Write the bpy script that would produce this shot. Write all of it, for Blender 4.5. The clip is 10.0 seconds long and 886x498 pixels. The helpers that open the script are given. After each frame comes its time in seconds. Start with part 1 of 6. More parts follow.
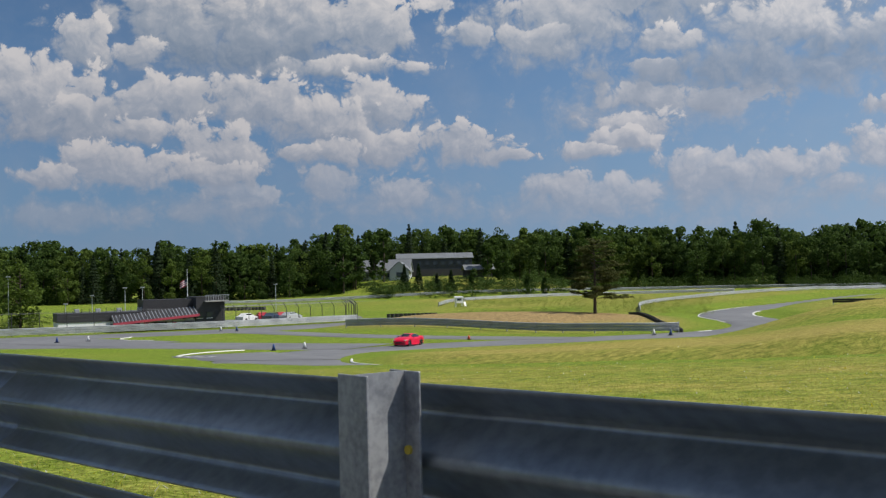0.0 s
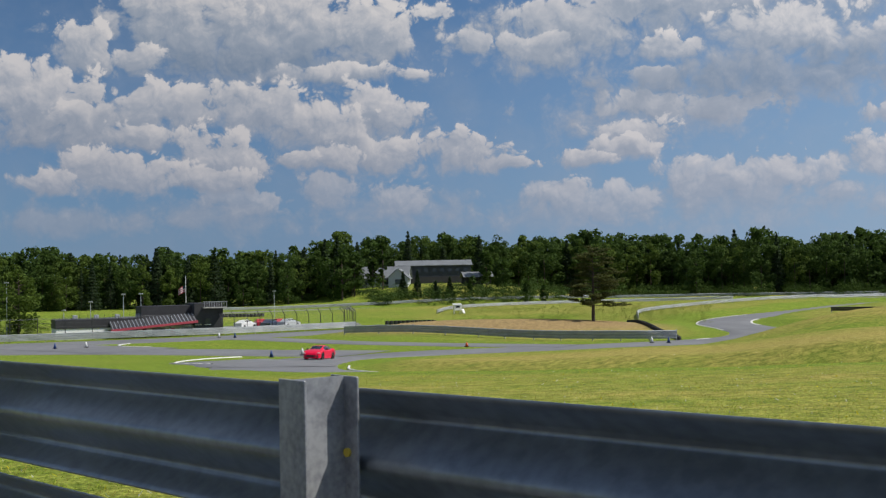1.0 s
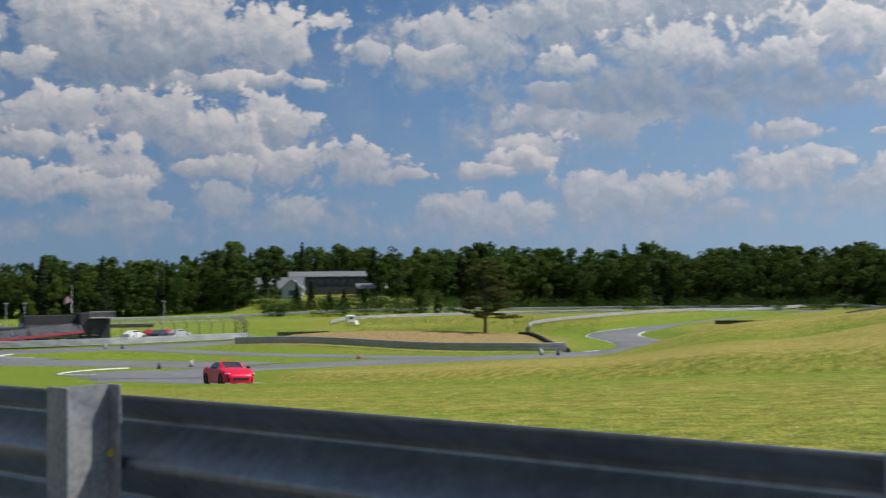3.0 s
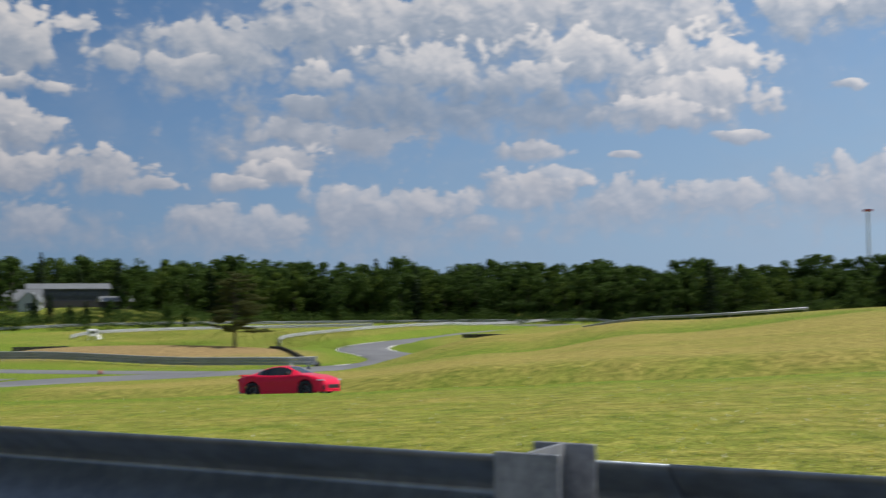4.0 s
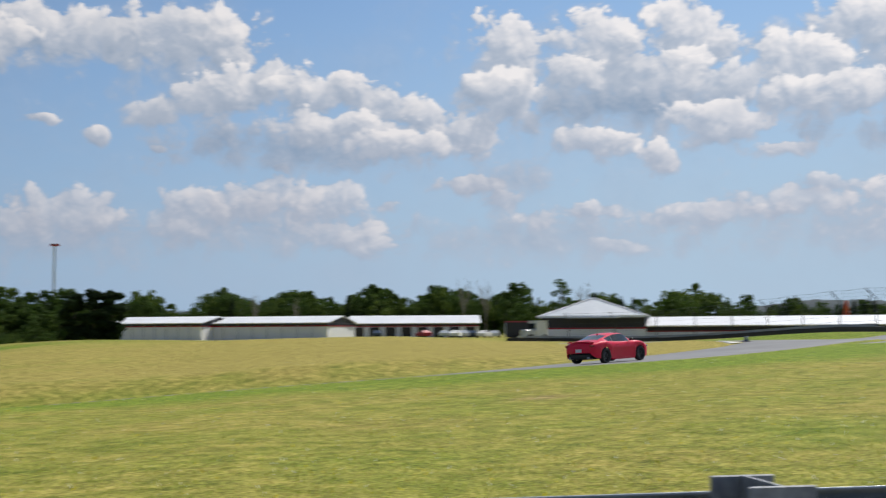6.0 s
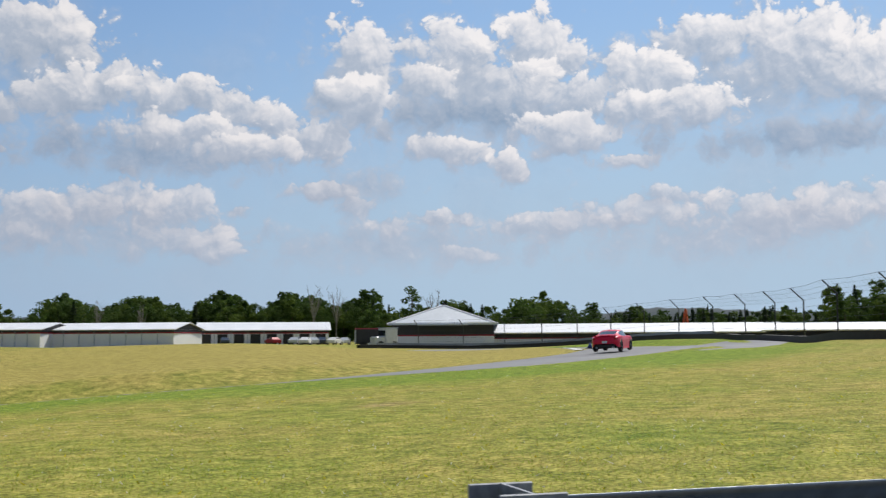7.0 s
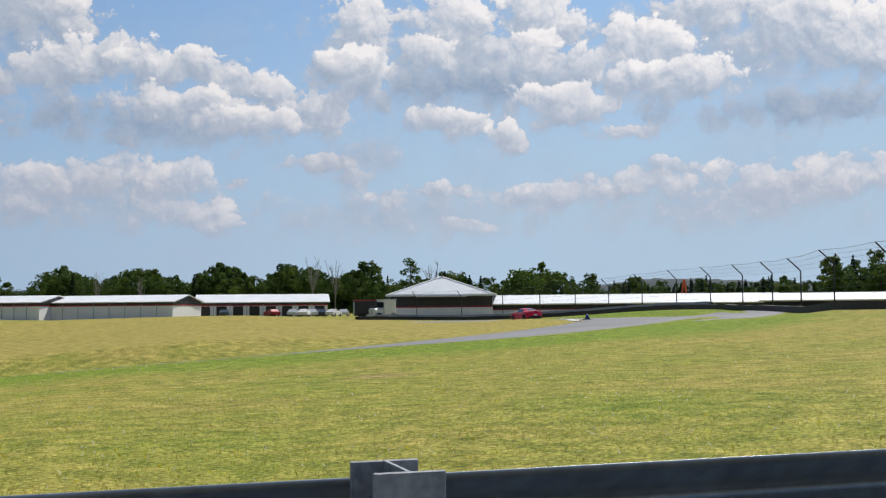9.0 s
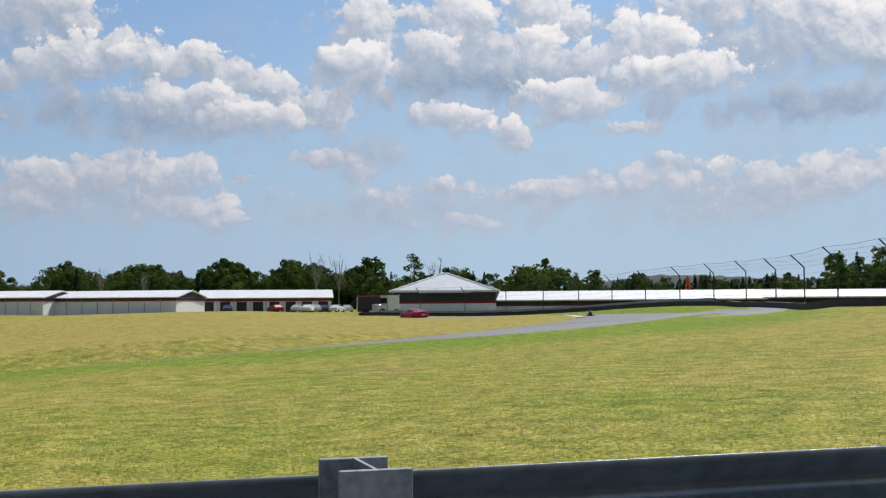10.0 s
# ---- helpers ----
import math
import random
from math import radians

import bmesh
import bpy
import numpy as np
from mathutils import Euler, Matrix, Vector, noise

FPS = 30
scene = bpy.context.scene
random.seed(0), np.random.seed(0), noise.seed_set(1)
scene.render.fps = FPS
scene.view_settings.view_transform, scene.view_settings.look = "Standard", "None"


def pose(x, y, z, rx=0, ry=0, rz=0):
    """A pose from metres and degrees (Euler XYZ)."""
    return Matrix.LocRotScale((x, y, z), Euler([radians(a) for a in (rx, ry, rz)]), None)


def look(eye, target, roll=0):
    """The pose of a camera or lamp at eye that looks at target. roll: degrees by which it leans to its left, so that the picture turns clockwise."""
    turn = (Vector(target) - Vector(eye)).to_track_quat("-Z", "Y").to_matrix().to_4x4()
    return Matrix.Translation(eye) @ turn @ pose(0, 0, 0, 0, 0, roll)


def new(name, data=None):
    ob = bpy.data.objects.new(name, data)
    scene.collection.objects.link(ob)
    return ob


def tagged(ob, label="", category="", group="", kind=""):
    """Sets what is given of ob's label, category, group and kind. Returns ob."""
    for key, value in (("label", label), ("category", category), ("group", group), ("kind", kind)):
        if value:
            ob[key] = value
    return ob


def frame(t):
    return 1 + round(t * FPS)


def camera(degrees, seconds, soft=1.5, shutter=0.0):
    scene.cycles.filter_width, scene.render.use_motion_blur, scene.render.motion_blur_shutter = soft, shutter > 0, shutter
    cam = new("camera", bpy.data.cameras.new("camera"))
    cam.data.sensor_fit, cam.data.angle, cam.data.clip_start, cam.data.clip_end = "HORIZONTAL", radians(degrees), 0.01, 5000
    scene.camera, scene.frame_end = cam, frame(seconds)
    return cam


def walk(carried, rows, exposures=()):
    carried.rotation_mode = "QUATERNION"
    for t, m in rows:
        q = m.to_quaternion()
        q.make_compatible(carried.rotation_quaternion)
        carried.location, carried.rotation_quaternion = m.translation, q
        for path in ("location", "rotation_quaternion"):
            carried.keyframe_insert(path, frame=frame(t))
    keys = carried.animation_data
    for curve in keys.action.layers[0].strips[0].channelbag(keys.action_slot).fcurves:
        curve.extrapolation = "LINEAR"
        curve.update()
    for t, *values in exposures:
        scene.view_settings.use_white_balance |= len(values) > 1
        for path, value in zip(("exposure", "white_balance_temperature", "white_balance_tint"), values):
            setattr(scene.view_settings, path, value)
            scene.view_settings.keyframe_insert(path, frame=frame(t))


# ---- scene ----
import collections

EXPO = 0.12
# The camera slides along the crash barrier while it pans after the car
cam = camera(41.71, 10.0, soft=1.3, shutter=0.5)

walk(cam, [
    (0.0, pose(-0.000, -0.000, 1.250, 91.375, 1.305, -0.000)),
    (0.5, pose(0.062, -0.040, 1.250, 91.554, 1.233, -0.035)),
    (1.0, pose(0.127, -0.083, 1.250, 91.725, 1.151, -0.039)),
    (1.5, pose(0.201, -0.133, 1.251, 91.928, 1.059, -0.250)),
    (2.0, pose(0.278, -0.200, 1.253, 92.038, 0.957, -0.636)),
    (2.2, pose(0.308, -0.236, 1.255, 92.092, 0.914, -0.961)),
    (3.3, pose(0.485, -0.475, 1.262, 92.305, 0.673, -8.176)),
    (3.5, pose(0.501, -0.513, 1.263, 92.347, 0.631, -10.594)),
    (4.0, pose(0.548, -0.596, 1.270, 92.762, 0.532, -17.348)),
    (4.5, pose(0.608, -0.674, 1.277, 93.030, 0.448, -25.675)),
    (5.0, pose(0.677, -0.765, 1.283, 93.289, 0.381, -35.725)),
    (5.5, pose(0.776, -0.894, 1.283, 93.756, 0.336, -47.273)),
    (5.8, pose(0.834, -0.959, 1.282, 93.999, 0.321, -52.844)),
    (6.0, pose(0.864, -0.985, 1.281, 94.121, 0.315, -55.938)),
    (6.2, pose(0.890, -1.003, 1.280, 94.183, 0.314, -57.996)),
    (7.3, pose(1.012, -1.097, 1.278, 94.285, 0.366, -63.967)),
    (7.5, pose(1.029, -1.110, 1.278, 94.098, 0.384, -64.060)),
    (8.0, pose(1.059, -1.140, 1.278, 93.489, 0.431, -63.708)),
    (8.5, pose(1.085, -1.173, 1.279, 93.255, 0.474, -63.386)),
    (9.0, pose(1.104, -1.199, 1.280, 93.022, 0.493, -63.272)),
    (9.5, pose(1.122, -1.221, 1.280, 92.922, 0.469, -63.112)),
    (10.0, pose(1.138, -1.235, 1.280, 92.826, 0.373, -63.091)),
], exposures=[(0.0, EXPO), (4.5, EXPO), (7.3, EXPO + 0.08), (10.0, EXPO + 0.08)])


# ---- world: summer sky with cumulus, one sun ----
SUN_AZ, SUN_EL = 98.0, 52.0        # degrees clockwise from +y, and above the horizon
SKY, CLOUD = 0.085, 0.82

world = bpy.data.worlds.new("sky")
scene.world = world
world.use_nodes = True
wt = world.node_tree
wt.nodes.clear()


def wn(kind, op=None, *links, **values):
    """A world node; links fill its inputs in order with sockets or numbers."""
    return node_in(wt, kind, op, *links, **values)


def node_in(wt, kind, op=None, *links, **values):
    nd = wt.nodes.new(kind)
    if op:
        nd.operation = op
    for i, a in enumerate(links):
        if a is None:
            continue
        if hasattr(a, "is_linked"):
            wt.links.new(a, nd.inputs[i])
        else:
            nd.inputs[i].default_value = a
    for key, a in values.items():
        nd.inputs[key].default_value = a
    return nd.outputs


direction = wn("ShaderNodeTexCoord")["Generated"]
axes = wn("ShaderNodeSeparateXYZ", None, direction)
azimuth = wn("ShaderNodeMath", "DEGREES", wn("ShaderNodeMath", "ARCTAN2", axes[0], axes[1])[0])[0]
height = wn("ShaderNodeMath", "DEGREES", wn("ShaderNodeMath", "ARCSINE", axes[2])[0])[0]
angles = wn("ShaderNodeCombineXYZ", None, azimuth, height, 0.0)[0]
warp = wn("ShaderNodeTexNoise", None, angles, Scale=0.55, Detail=3.0)["Color"]
warp = wn("ShaderNodeVectorMath", "SUBTRACT", warp, (0.5, 0.5, 0.5))[0]
warp = wn("ShaderNodeVectorMath", "MULTIPLY", warp, (1.3, 1.0, 0.0))[0]
here = wn("ShaderNodeVectorMath", "ADD", angles, warp)[0]


def billows(place):
    """Cauliflower relief of a cumulus: rounded lumps at several sizes, and wisps."""
    lumps = wn("ShaderNodeTexVoronoi", None, place, Scale=0.75, Detail=3.0, Roughness=0.55, Lacunarity=2.3)["Distance"]
    wisps = wn("ShaderNodeTexNoise", None, place, Scale=0.7, Detail=7.0, Roughness=0.58)[0]
    return wn("ShaderNodeMath", "MULTIPLY_ADD", lumps, -0.62, wn("ShaderNodeMath", "MULTIPLY_ADD", wisps, 1.15, 0.16)[0])[0]


relief = billows(here)
ragged = wn("ShaderNodeMath", "MULTIPLY", relief, 0.95)[0]
# relief rides along as the third axis of the place
puff_place = wn("ShaderNodeCombineXYZ", None, wn("ShaderNodeSeparateXYZ", None, here)[0], wn("ShaderNodeSeparateXYZ", None, here)[1], ragged)[0]
# kinds: thickness, brightness, how much brighter the sunlit top is, and width of the lower and upper edge
KINDS = {"puff": (0.95, 0.55, 0.42, 0.80, 0.20), "veil": (0.72, 0.42, 0.20, 1.0, 0.75), "base": (0.80, 0.16, 0.14, 0.90, 0.60), "far": (0.80, 0.58, 0.34, 1.0, 0.26), "mist": (0.75, 0.40, 0.10, 1.1, 0.9)}


def billow_group(name, dense, tone, top, soft, crisp):
    """One billow, laid over those behind it: paler on its sunlit top, with a soft lower edge."""
    g = bpy.data.node_groups.new(name, "ShaderNodeTree")
    for key, kind in (("place", "Vector"), ("size", "Vector"), ("middle", "Vector"), ("behind", "Vector")):
        g.interface.new_socket(key, in_out="INPUT", socket_type="NodeSocket" + kind)
    for key in ("seen", "onward"):
        g.interface.new_socket(key, in_out="OUTPUT", socket_type="NodeSocketVector")
    given, result = g.nodes.new("NodeGroupInput").outputs, g.nodes.new("NodeGroupOutput").inputs
    off = node_in(g, "ShaderNodeVectorMath", "MULTIPLY_ADD", given[0], given[1], given[2])[0]
    ragged = node_in(g, "ShaderNodeVectorMath", "DOT_PRODUCT", given[0], (0.0, 0.0, 1.0))[1]
    up = node_in(g, "ShaderNodeVectorMath", "DOT_PRODUCT", off, (0.30, 0.92, 0.0))[1]
    inside = node_in(g, "ShaderNodeMath", "SUBTRACT", ragged, node_in(g, "ShaderNodeVectorMath", "LENGTH", off)[1])[0]
    edge = node_in(g, "ShaderNodeMapRange", None, up, -0.7, 0.5, soft - 0.9, crisp - 0.9)[0]
    share = node_in(g, "ShaderNodeMapRange", None, inside, -0.9, edge, 0.0, dense)[0]
    share.node.interpolation_type = "SMOOTHSTEP"
    light = node_in(g, "ShaderNodeMath", "MULTIPLY_ADD", up, top, tone)[0]
    front = node_in(g, "ShaderNodeCombineXYZ", None, light, 1.0, 0.0)[0]
    change = node_in(g, "ShaderNodeVectorMath", "SUBTRACT", front, given[3])[0]
    amount = node_in(g, "ShaderNodeCombineXYZ", None, share, share, 0.0)[0]
    seen = node_in(g, "ShaderNodeVectorMath", "MULTIPLY_ADD", change, amount, given[3])[0]
    g.links.new(seen, result[0])
    # the place is handed on from billow to billow, so that they are worked out one by one
    g.links.new(node_in(g, "ShaderNodeVectorMath", "MULTIPLY_ADD", seen, (1e-7, 1e-7, 0.0), given[0])[0], result[1])
    return g


GROUPS = {key: billow_group("cloud_" + key, *v) for key, v in KINDS.items()}
# brightness and cover of the clouds laid so far
sky_state = []


def cloud(az, el, wide, high, kind="puff"):
    """A billow of cumulus: its middle and half size in degrees of sky."""
    wide, high = wide * 1.36, high * 1.36
    nd = wt.nodes.new("ShaderNodeGroup")
    nd.node_tree = GROUPS[kind]
    nd.inputs[1].default_value, nd.inputs[2].default_value = (1 / wide, 1 / high, 0.0), (-az / wide, -el / high, 0.0)
    if sky_state:
        wt.links.new(sky_state[0], nd.inputs[3])
        wt.links.new(sky_state[1], nd.inputs[0])
    else:
        nd.inputs[3].default_value = (0.4, 0.0, 0.0)
        wt.links.new(puff_place, nd.inputs[0])
    sky_state[:] = nd.outputs


cloud(-17.8, 3.2, 4.72, 0.83, "mist")
cloud(-11.0, 3.4, 4.72, 1.11, "mist")
cloud(-2.3, 3.7, 5.28, 1.22, "mist")
cloud(6.1, 3.3, 5.28, 1.22, "mist")
cloud(15.0, 3.6, 6.11, 1.67, "mist")
cloud(13.8, 4.0, 7.22, 1.22, "mist")
cloud(26.2, 4.3, 7.22, 1.33, "mist")
cloud(37.7, 4.5, 6.67, 1.56, "mist")
cloud(46.7, 5.1, 6.67, 1.56, "mist")
cloud(60.8, 4.6, 7.22, 1.39, "mist")
cloud(76.0, 4.9, 8.33, 1.56, "mist")
cloud(6.6, 11.9, 5.39, 1.94, "veil")
cloud(-9.0, 11.5, 8.22, 2.36, "veil")
cloud(-9.7, 4.1, 2.51, 0.72, "far")
cloud(-5.6, 4.6, 1.67, 0.78, "far")
cloud(-2.2, 4.1, 1.67, 1.00, "far")
cloud(5.5, 4.2, 1.67, 0.78, "far")
cloud(7.7, 3.8, 3.06, 1.00, "far")
cloud(-9.0, 12.5, 7.11, 1.94)
cloud(-9.6, 10.7, 6.50, 0.94, "base")
cloud(-13.0, 12.9, 3.13, 1.39)
cloud(-3.5, 12.1, 2.41, 1.44)
cloud(-4.9, 10.3, 3.67, 0.42)
cloud(-17.0, 11.1, 1.42, 1.22)
cloud(-14.6, 10.8, 1.36, 0.72)
cloud(-17.8, 7.4, 4.76, 1.11, "base")
cloud(-19.3, 8.6, 3.09, 1.72)
cloud(-16.8, 7.7, 1.85, 1.00)
cloud(-13.9, 8.4, 2.41, 1.22)
cloud(-14.4, 7.3, 1.68, 0.61)
cloud(-4.4, 7.0, 4.20, 2.22, "veil")
cloud(-3.0, 8.2, 1.85, 1.44)
cloud(-2.5, 6.3, 1.84, 1.00)
cloud(-8.8, 8.4, 2.70, 1.33)
cloud(-5.5, 7.7, 1.74, 1.00)
cloud(-5.3, 6.1, 1.23, 0.67)
cloud(-7.0, 6.2, 1.01, 0.50)
cloud(-10.7, 6.1, 2.12, 1.28)
cloud(-11.3, 5.2, 2.01, 0.56)
cloud(-16.0, 5.4, 2.93, 1.06)
cloud(-18.6, 5.1, 1.45, 0.61)
cloud(3.1, 5.8, 1.28, 0.44)
cloud(1.2, 6.4, 2.01, 0.89)
cloud(1.7, 11.6, 1.02, 0.50)
cloud(6.3, 12.2, 3.41, 1.33)
cloud(4.6, 11.5, 1.70, 0.67)
cloud(10.3, 8.0, 5.33, 1.94, "veil")
cloud(10.3, 8.3, 2.81, 0.72)
cloud(13.5, 8.2, 2.53, 0.61)
cloud(9.7, 7.0, 1.96, 0.83)
cloud(8.9, 6.3, 1.96, 0.56)
cloud(7.2, 5.9, 1.28, 0.39)
cloud(10.4, 9.9, 1.01, 0.39)
cloud(20.3, 5.3, 1.67, 0.94, "far")
cloud(13.8, 4.7, 3.34, 1.00, "far")
cloud(17.3, 4.7, 1.95, 0.83, "far")
cloud(21.1, 5.2, 2.23, 0.83, "far")
cloud(23.1, 5.6, 1.28, 0.94, "far")
cloud(26.2, 4.9, 2.40, 0.94, "far")
cloud(30.6, 4.9, 2.40, 0.89, "far")
cloud(34.7, 5.1, 1.67, 0.83, "far")
cloud(38.0, 5.5, 2.51, 1.06, "far")
cloud(22.0, 7.5, 1.85, 0.39)
cloud(26.2, 7.2, 0.78, 0.25)
cloud(36.7, 10.1, 0.85, 0.25)
cloud(39.2, 9.3, 0.56, 0.39)
cloud(41.7, 10.4, 0.96, 0.72)
cloud(42.1, 8.8, 0.39, 0.17)
cloud(17.8, 12.1, 14.21, 3.61, "veil")
cloud(18.4, 9.3, 10.70, 1.33, "base")
cloud(13.2, 13.6, 4.86, 1.67)
cloud(19.5, 13.9, 4.29, 1.53)
cloud(26.8, 13.5, 4.57, 2.50)
cloud(11.3, 11.1, 1.87, 0.67)
cloud(16.5, 11.5, 3.69, 1.22)
cloud(24.0, 11.6, 3.12, 1.39)
cloud(21.7, 11.1, 1.70, 0.89)
cloud(29.0, 10.8, 3.68, 1.67)
cloud(30.1, 9.6, 2.82, 1.22)
cloud(27.6, 9.1, 2.42, 0.67)
cloud(31.8, 7.9, 1.12, 0.28)
cloud(37.3, 13.8, 3.72, 1.33)
cloud(34.3, 13.3, 1.77, 1.00)
cloud(42.6, 13.9, 3.72, 1.28)
cloud(43.2, 5.7, 1.95, 1.06, "far")
cloud(50.7, 4.7, 2.51, 0.83, "far")
cloud(52.0, 4.2, 1.23, 0.83, "far")
cloud(46.2, 6.0, 1.68, 1.06, "far")
cloud(50.1, 6.1, 1.96, 1.17, "far")
cloud(48.0, 6.5, 2.01, 0.94, "far")
cloud(53.1, 6.3, 0.67, 0.33, "far")
cloud(59.1, 6.2, 1.12, 0.50, "far")
cloud(60.8, 5.5, 1.23, 0.50, "far")
cloud(64.1, 4.1, 1.28, 0.50, "far")
cloud(68.1, 5.5, 4.19, 0.67, "far")
cloud(63.6, 5.9, 2.79, 0.44, "far")
cloud(72.7, 6.0, 3.07, 0.83, "far")
cloud(74.6, 6.7, 1.85, 0.56, "far")
cloud(78.3, 5.5, 3.63, 1.22, "far")
cloud(81.9, 6.0, 2.51, 1.00, "far")
cloud(43.9, 12.1, 3.69, 3.33, "veil")
cloud(44.9, 13.7, 1.49, 1.67)
cloud(49.3, 8.9, 6.75, 1.28, "base")
cloud(43.9, 11.0, 1.75, 1.06)
cloud(45.9, 11.5, 2.04, 1.17)
cloud(47.5, 12.4, 1.02, 0.94)
cloud(49.6, 11.3, 1.98, 1.17)
cloud(51.5, 11.6, 1.42, 1.00)
cloud(53.1, 11.0, 1.30, 1.17)
cloud(55.0, 10.4, 1.19, 1.00)
cloud(56.9, 9.5, 1.97, 0.89)
cloud(50.4, 9.9, 3.38, 0.89)
cloud(53.6, 9.1, 2.81, 0.72)
cloud(57.2, 7.3, 1.68, 0.39)
cloud(59.4, 7.4, 2.52, 1.11, "veil")
cloud(64.5, 11.8, 7.94, 3.61, "veil")
cloud(59.2, 13.4, 1.60, 1.94)
cloud(59.2, 11.1, 1.87, 1.39)
cloud(57.8, 11.9, 1.14, 0.72)
cloud(68.2, 13.7, 2.46, 1.67)
cloud(65.9, 10.9, 6.22, 1.11, "base")
cloud(65.9, 12.4, 3.13, 1.28)
cloud(64.0, 13.4, 2.57, 1.67)
cloud(62.3, 12.5, 1.59, 1.00)
cloud(69.3, 11.8, 2.55, 1.00)
cloud(69.2, 9.8, 2.54, 0.94)
cloud(63.4, 9.2, 1.97, 0.67)
cloud(66.4, 8.3, 0.84, 0.72)
cloud(72.2, 8.6, 1.40, 0.44)
cloud(79.5, 12.2, 7.96, 3.61, "veil")
cloud(76.1, 14.0, 2.58, 1.22)
cloud(80.1, 13.2, 3.42, 1.94)
cloud(80.0, 9.2, 7.32, 0.83, "base")
cloud(73.4, 12.2, 2.10, 1.33)
cloud(72.8, 10.9, 1.64, 0.94)
cloud(75.8, 10.7, 2.21, 1.11)
cloud(83.6, 11.9, 1.70, 1.67)
seen = wn("ShaderNodeSeparateXYZ", None, sky_state[0])

# beyond the part of the sky that the billows cover, broken cumulus goes on all round
side = wn("ShaderNodeMath", "ABSOLUTE", wn("ShaderNodeMath", "SUBTRACT", azimuth, 32.0)[0])[0]
beyond = wn("ShaderNodeMapRange", None, side, 54.0, 66.0, 0.0, 1.0)[0]
above = wn("ShaderNodeMapRange", None, height, 15.0, 24.0, 0.0, 1.0)[0]
beyond = wn("ShaderNodeMath", "MAXIMUM", beyond, above)[0]
flat = wn("ShaderNodeVectorMath", "MULTIPLY", direction, (1.0, 1.0, 2.2))[0]
broken = wn("ShaderNodeTexNoise", None, flat, Scale=2.6, Detail=6.0)[0]
broken = wn("ShaderNodeMapRange", None, broken, 0.43, 0.58, 0.0, 0.95)
broken[0].node.interpolation_type = "SMOOTHSTEP"
cover = wn("ShaderNodeMath", "MAXIMUM", seen[1], wn("ShaderNodeMath", "MULTIPLY", broken[0], beyond)[0])[0]
# each lump is lit from the sun's side
lit = seen[0]
for step, amount in (((0.30, 0.50, 0.0), 0.34), ((0.10, 0.17, 0.0), 0.18)):
    sunward = billows(wn("ShaderNodeVectorMath", "ADD", here, step)[0])
    lit = wn("ShaderNodeMath", "MULTIPLY_ADD", wn("ShaderNodeMath", "SUBTRACT", relief, sunward)[0], amount, lit)[0]
tint = wn("ShaderNodeValToRGB", None, lit)
ramp = tint[0].node.color_ramp
ramp.elements[0].position, ramp.elements[0].color = 0.05, (0.25, 0.35, 0.49, 1)
ramp.elements[1].position, ramp.elements[1].color = 0.92, (1.0, 0.96, 0.95, 1)
middle = ramp.elements.new(0.5)
middle.color = (0.50, 0.56, 0.66, 1)
# low clouds stand far off in the haze, faintly pink
haze = wn("ShaderNodeMapRange", None, height, 1.0, 12.0, 0.60, 0.06)[0]
puff = wn("ShaderNodeMix", None, haze)
puff[2].node.data_type = "RGBA"
wt.links.new(tint[0], puff[2].node.inputs[6])
puff[2].node.inputs[7].default_value = (0.47, 0.47, 0.56, 1)
sky = wn("ShaderNodeTexSky")
sky_node = sky[0].node
sky_node.sky_type, sky_node.sun_disc = "NISHITA", False
sky_node.sun_elevation, sky_node.sun_rotation = radians(SUN_EL), radians(SUN_AZ)
sky_node.air_density, sky_node.dust_density, sky_node.ozone_density = 1.0, 0.3, 1.5
# haze: the air brightens towards the sun's side and pales towards the horizon
toward = wn("ShaderNodeVectorMath", "DOT_PRODUCT", direction, (math.sin(radians(SUN_AZ)), math.cos(radians(SUN_AZ)), 0.0))[1]
bright = wn("ShaderNodeMapRange", None, toward, -0.35, 0.95, 0.50, 1.0)[0]
low = wn("ShaderNodeMapRange", None, height, -1.0, 16.0, 0.85, 0.12)[0]
low = wn("ShaderNodeMath", "MULTIPLY_ADD", wn("ShaderNodeMath", "SUBTRACT", bright, 0.58)[0], 1.05, low)[0]
low.node.use_clamp = True
air = wn("ShaderNodeMix", None, low)
air_node = air[2].node
air_node.data_type = "RGBA"
scaled = wn("ShaderNodeVectorMath", "SCALE", sky[0])
wt.links.new(bright, scaled[0].node.inputs["Scale"])
scaled = wn("ShaderNodeVectorMath", "MULTIPLY", scaled[0], (SKY * 0.62, SKY * 0.96, SKY * 1.28))[0]
pale = wn("ShaderNodeMix", None, wn("ShaderNodeMapRange", None, toward, -0.25, 0.85, 0.0, 1.0)[0])
pale[2].node.data_type = "RGBA"
pale[2].node.inputs[6].default_value, pale[2].node.inputs[7].default_value = (0.138, 0.215, 0.380, 1), (0.37, 0.49, 0.62, 1)
wt.links.new(scaled, air_node.inputs[6])
wt.links.new(pale[2], air_node.inputs[7])
blue = wn("ShaderNodeBackground", None, air[2], 1.0)[0]
white = wn("ShaderNodeBackground", None, puff[2], wn("ShaderNodeMath", "MULTIPLY", wn("ShaderNodeMapRange", None, toward, -0.3, 0.9, 0.70, 1.02)[0], CLOUD)[0])[0]
veil = wn("ShaderNodeTexNoise", None, here, Scale=0.16, Detail=6.0, Roughness=0.6)[0]
veil = wn("ShaderNodeMath", "MULTIPLY", wn("ShaderNodeMapRange", None, veil, 0.45, 0.8, 0.0, 0.40)[0], 1.0)[0]
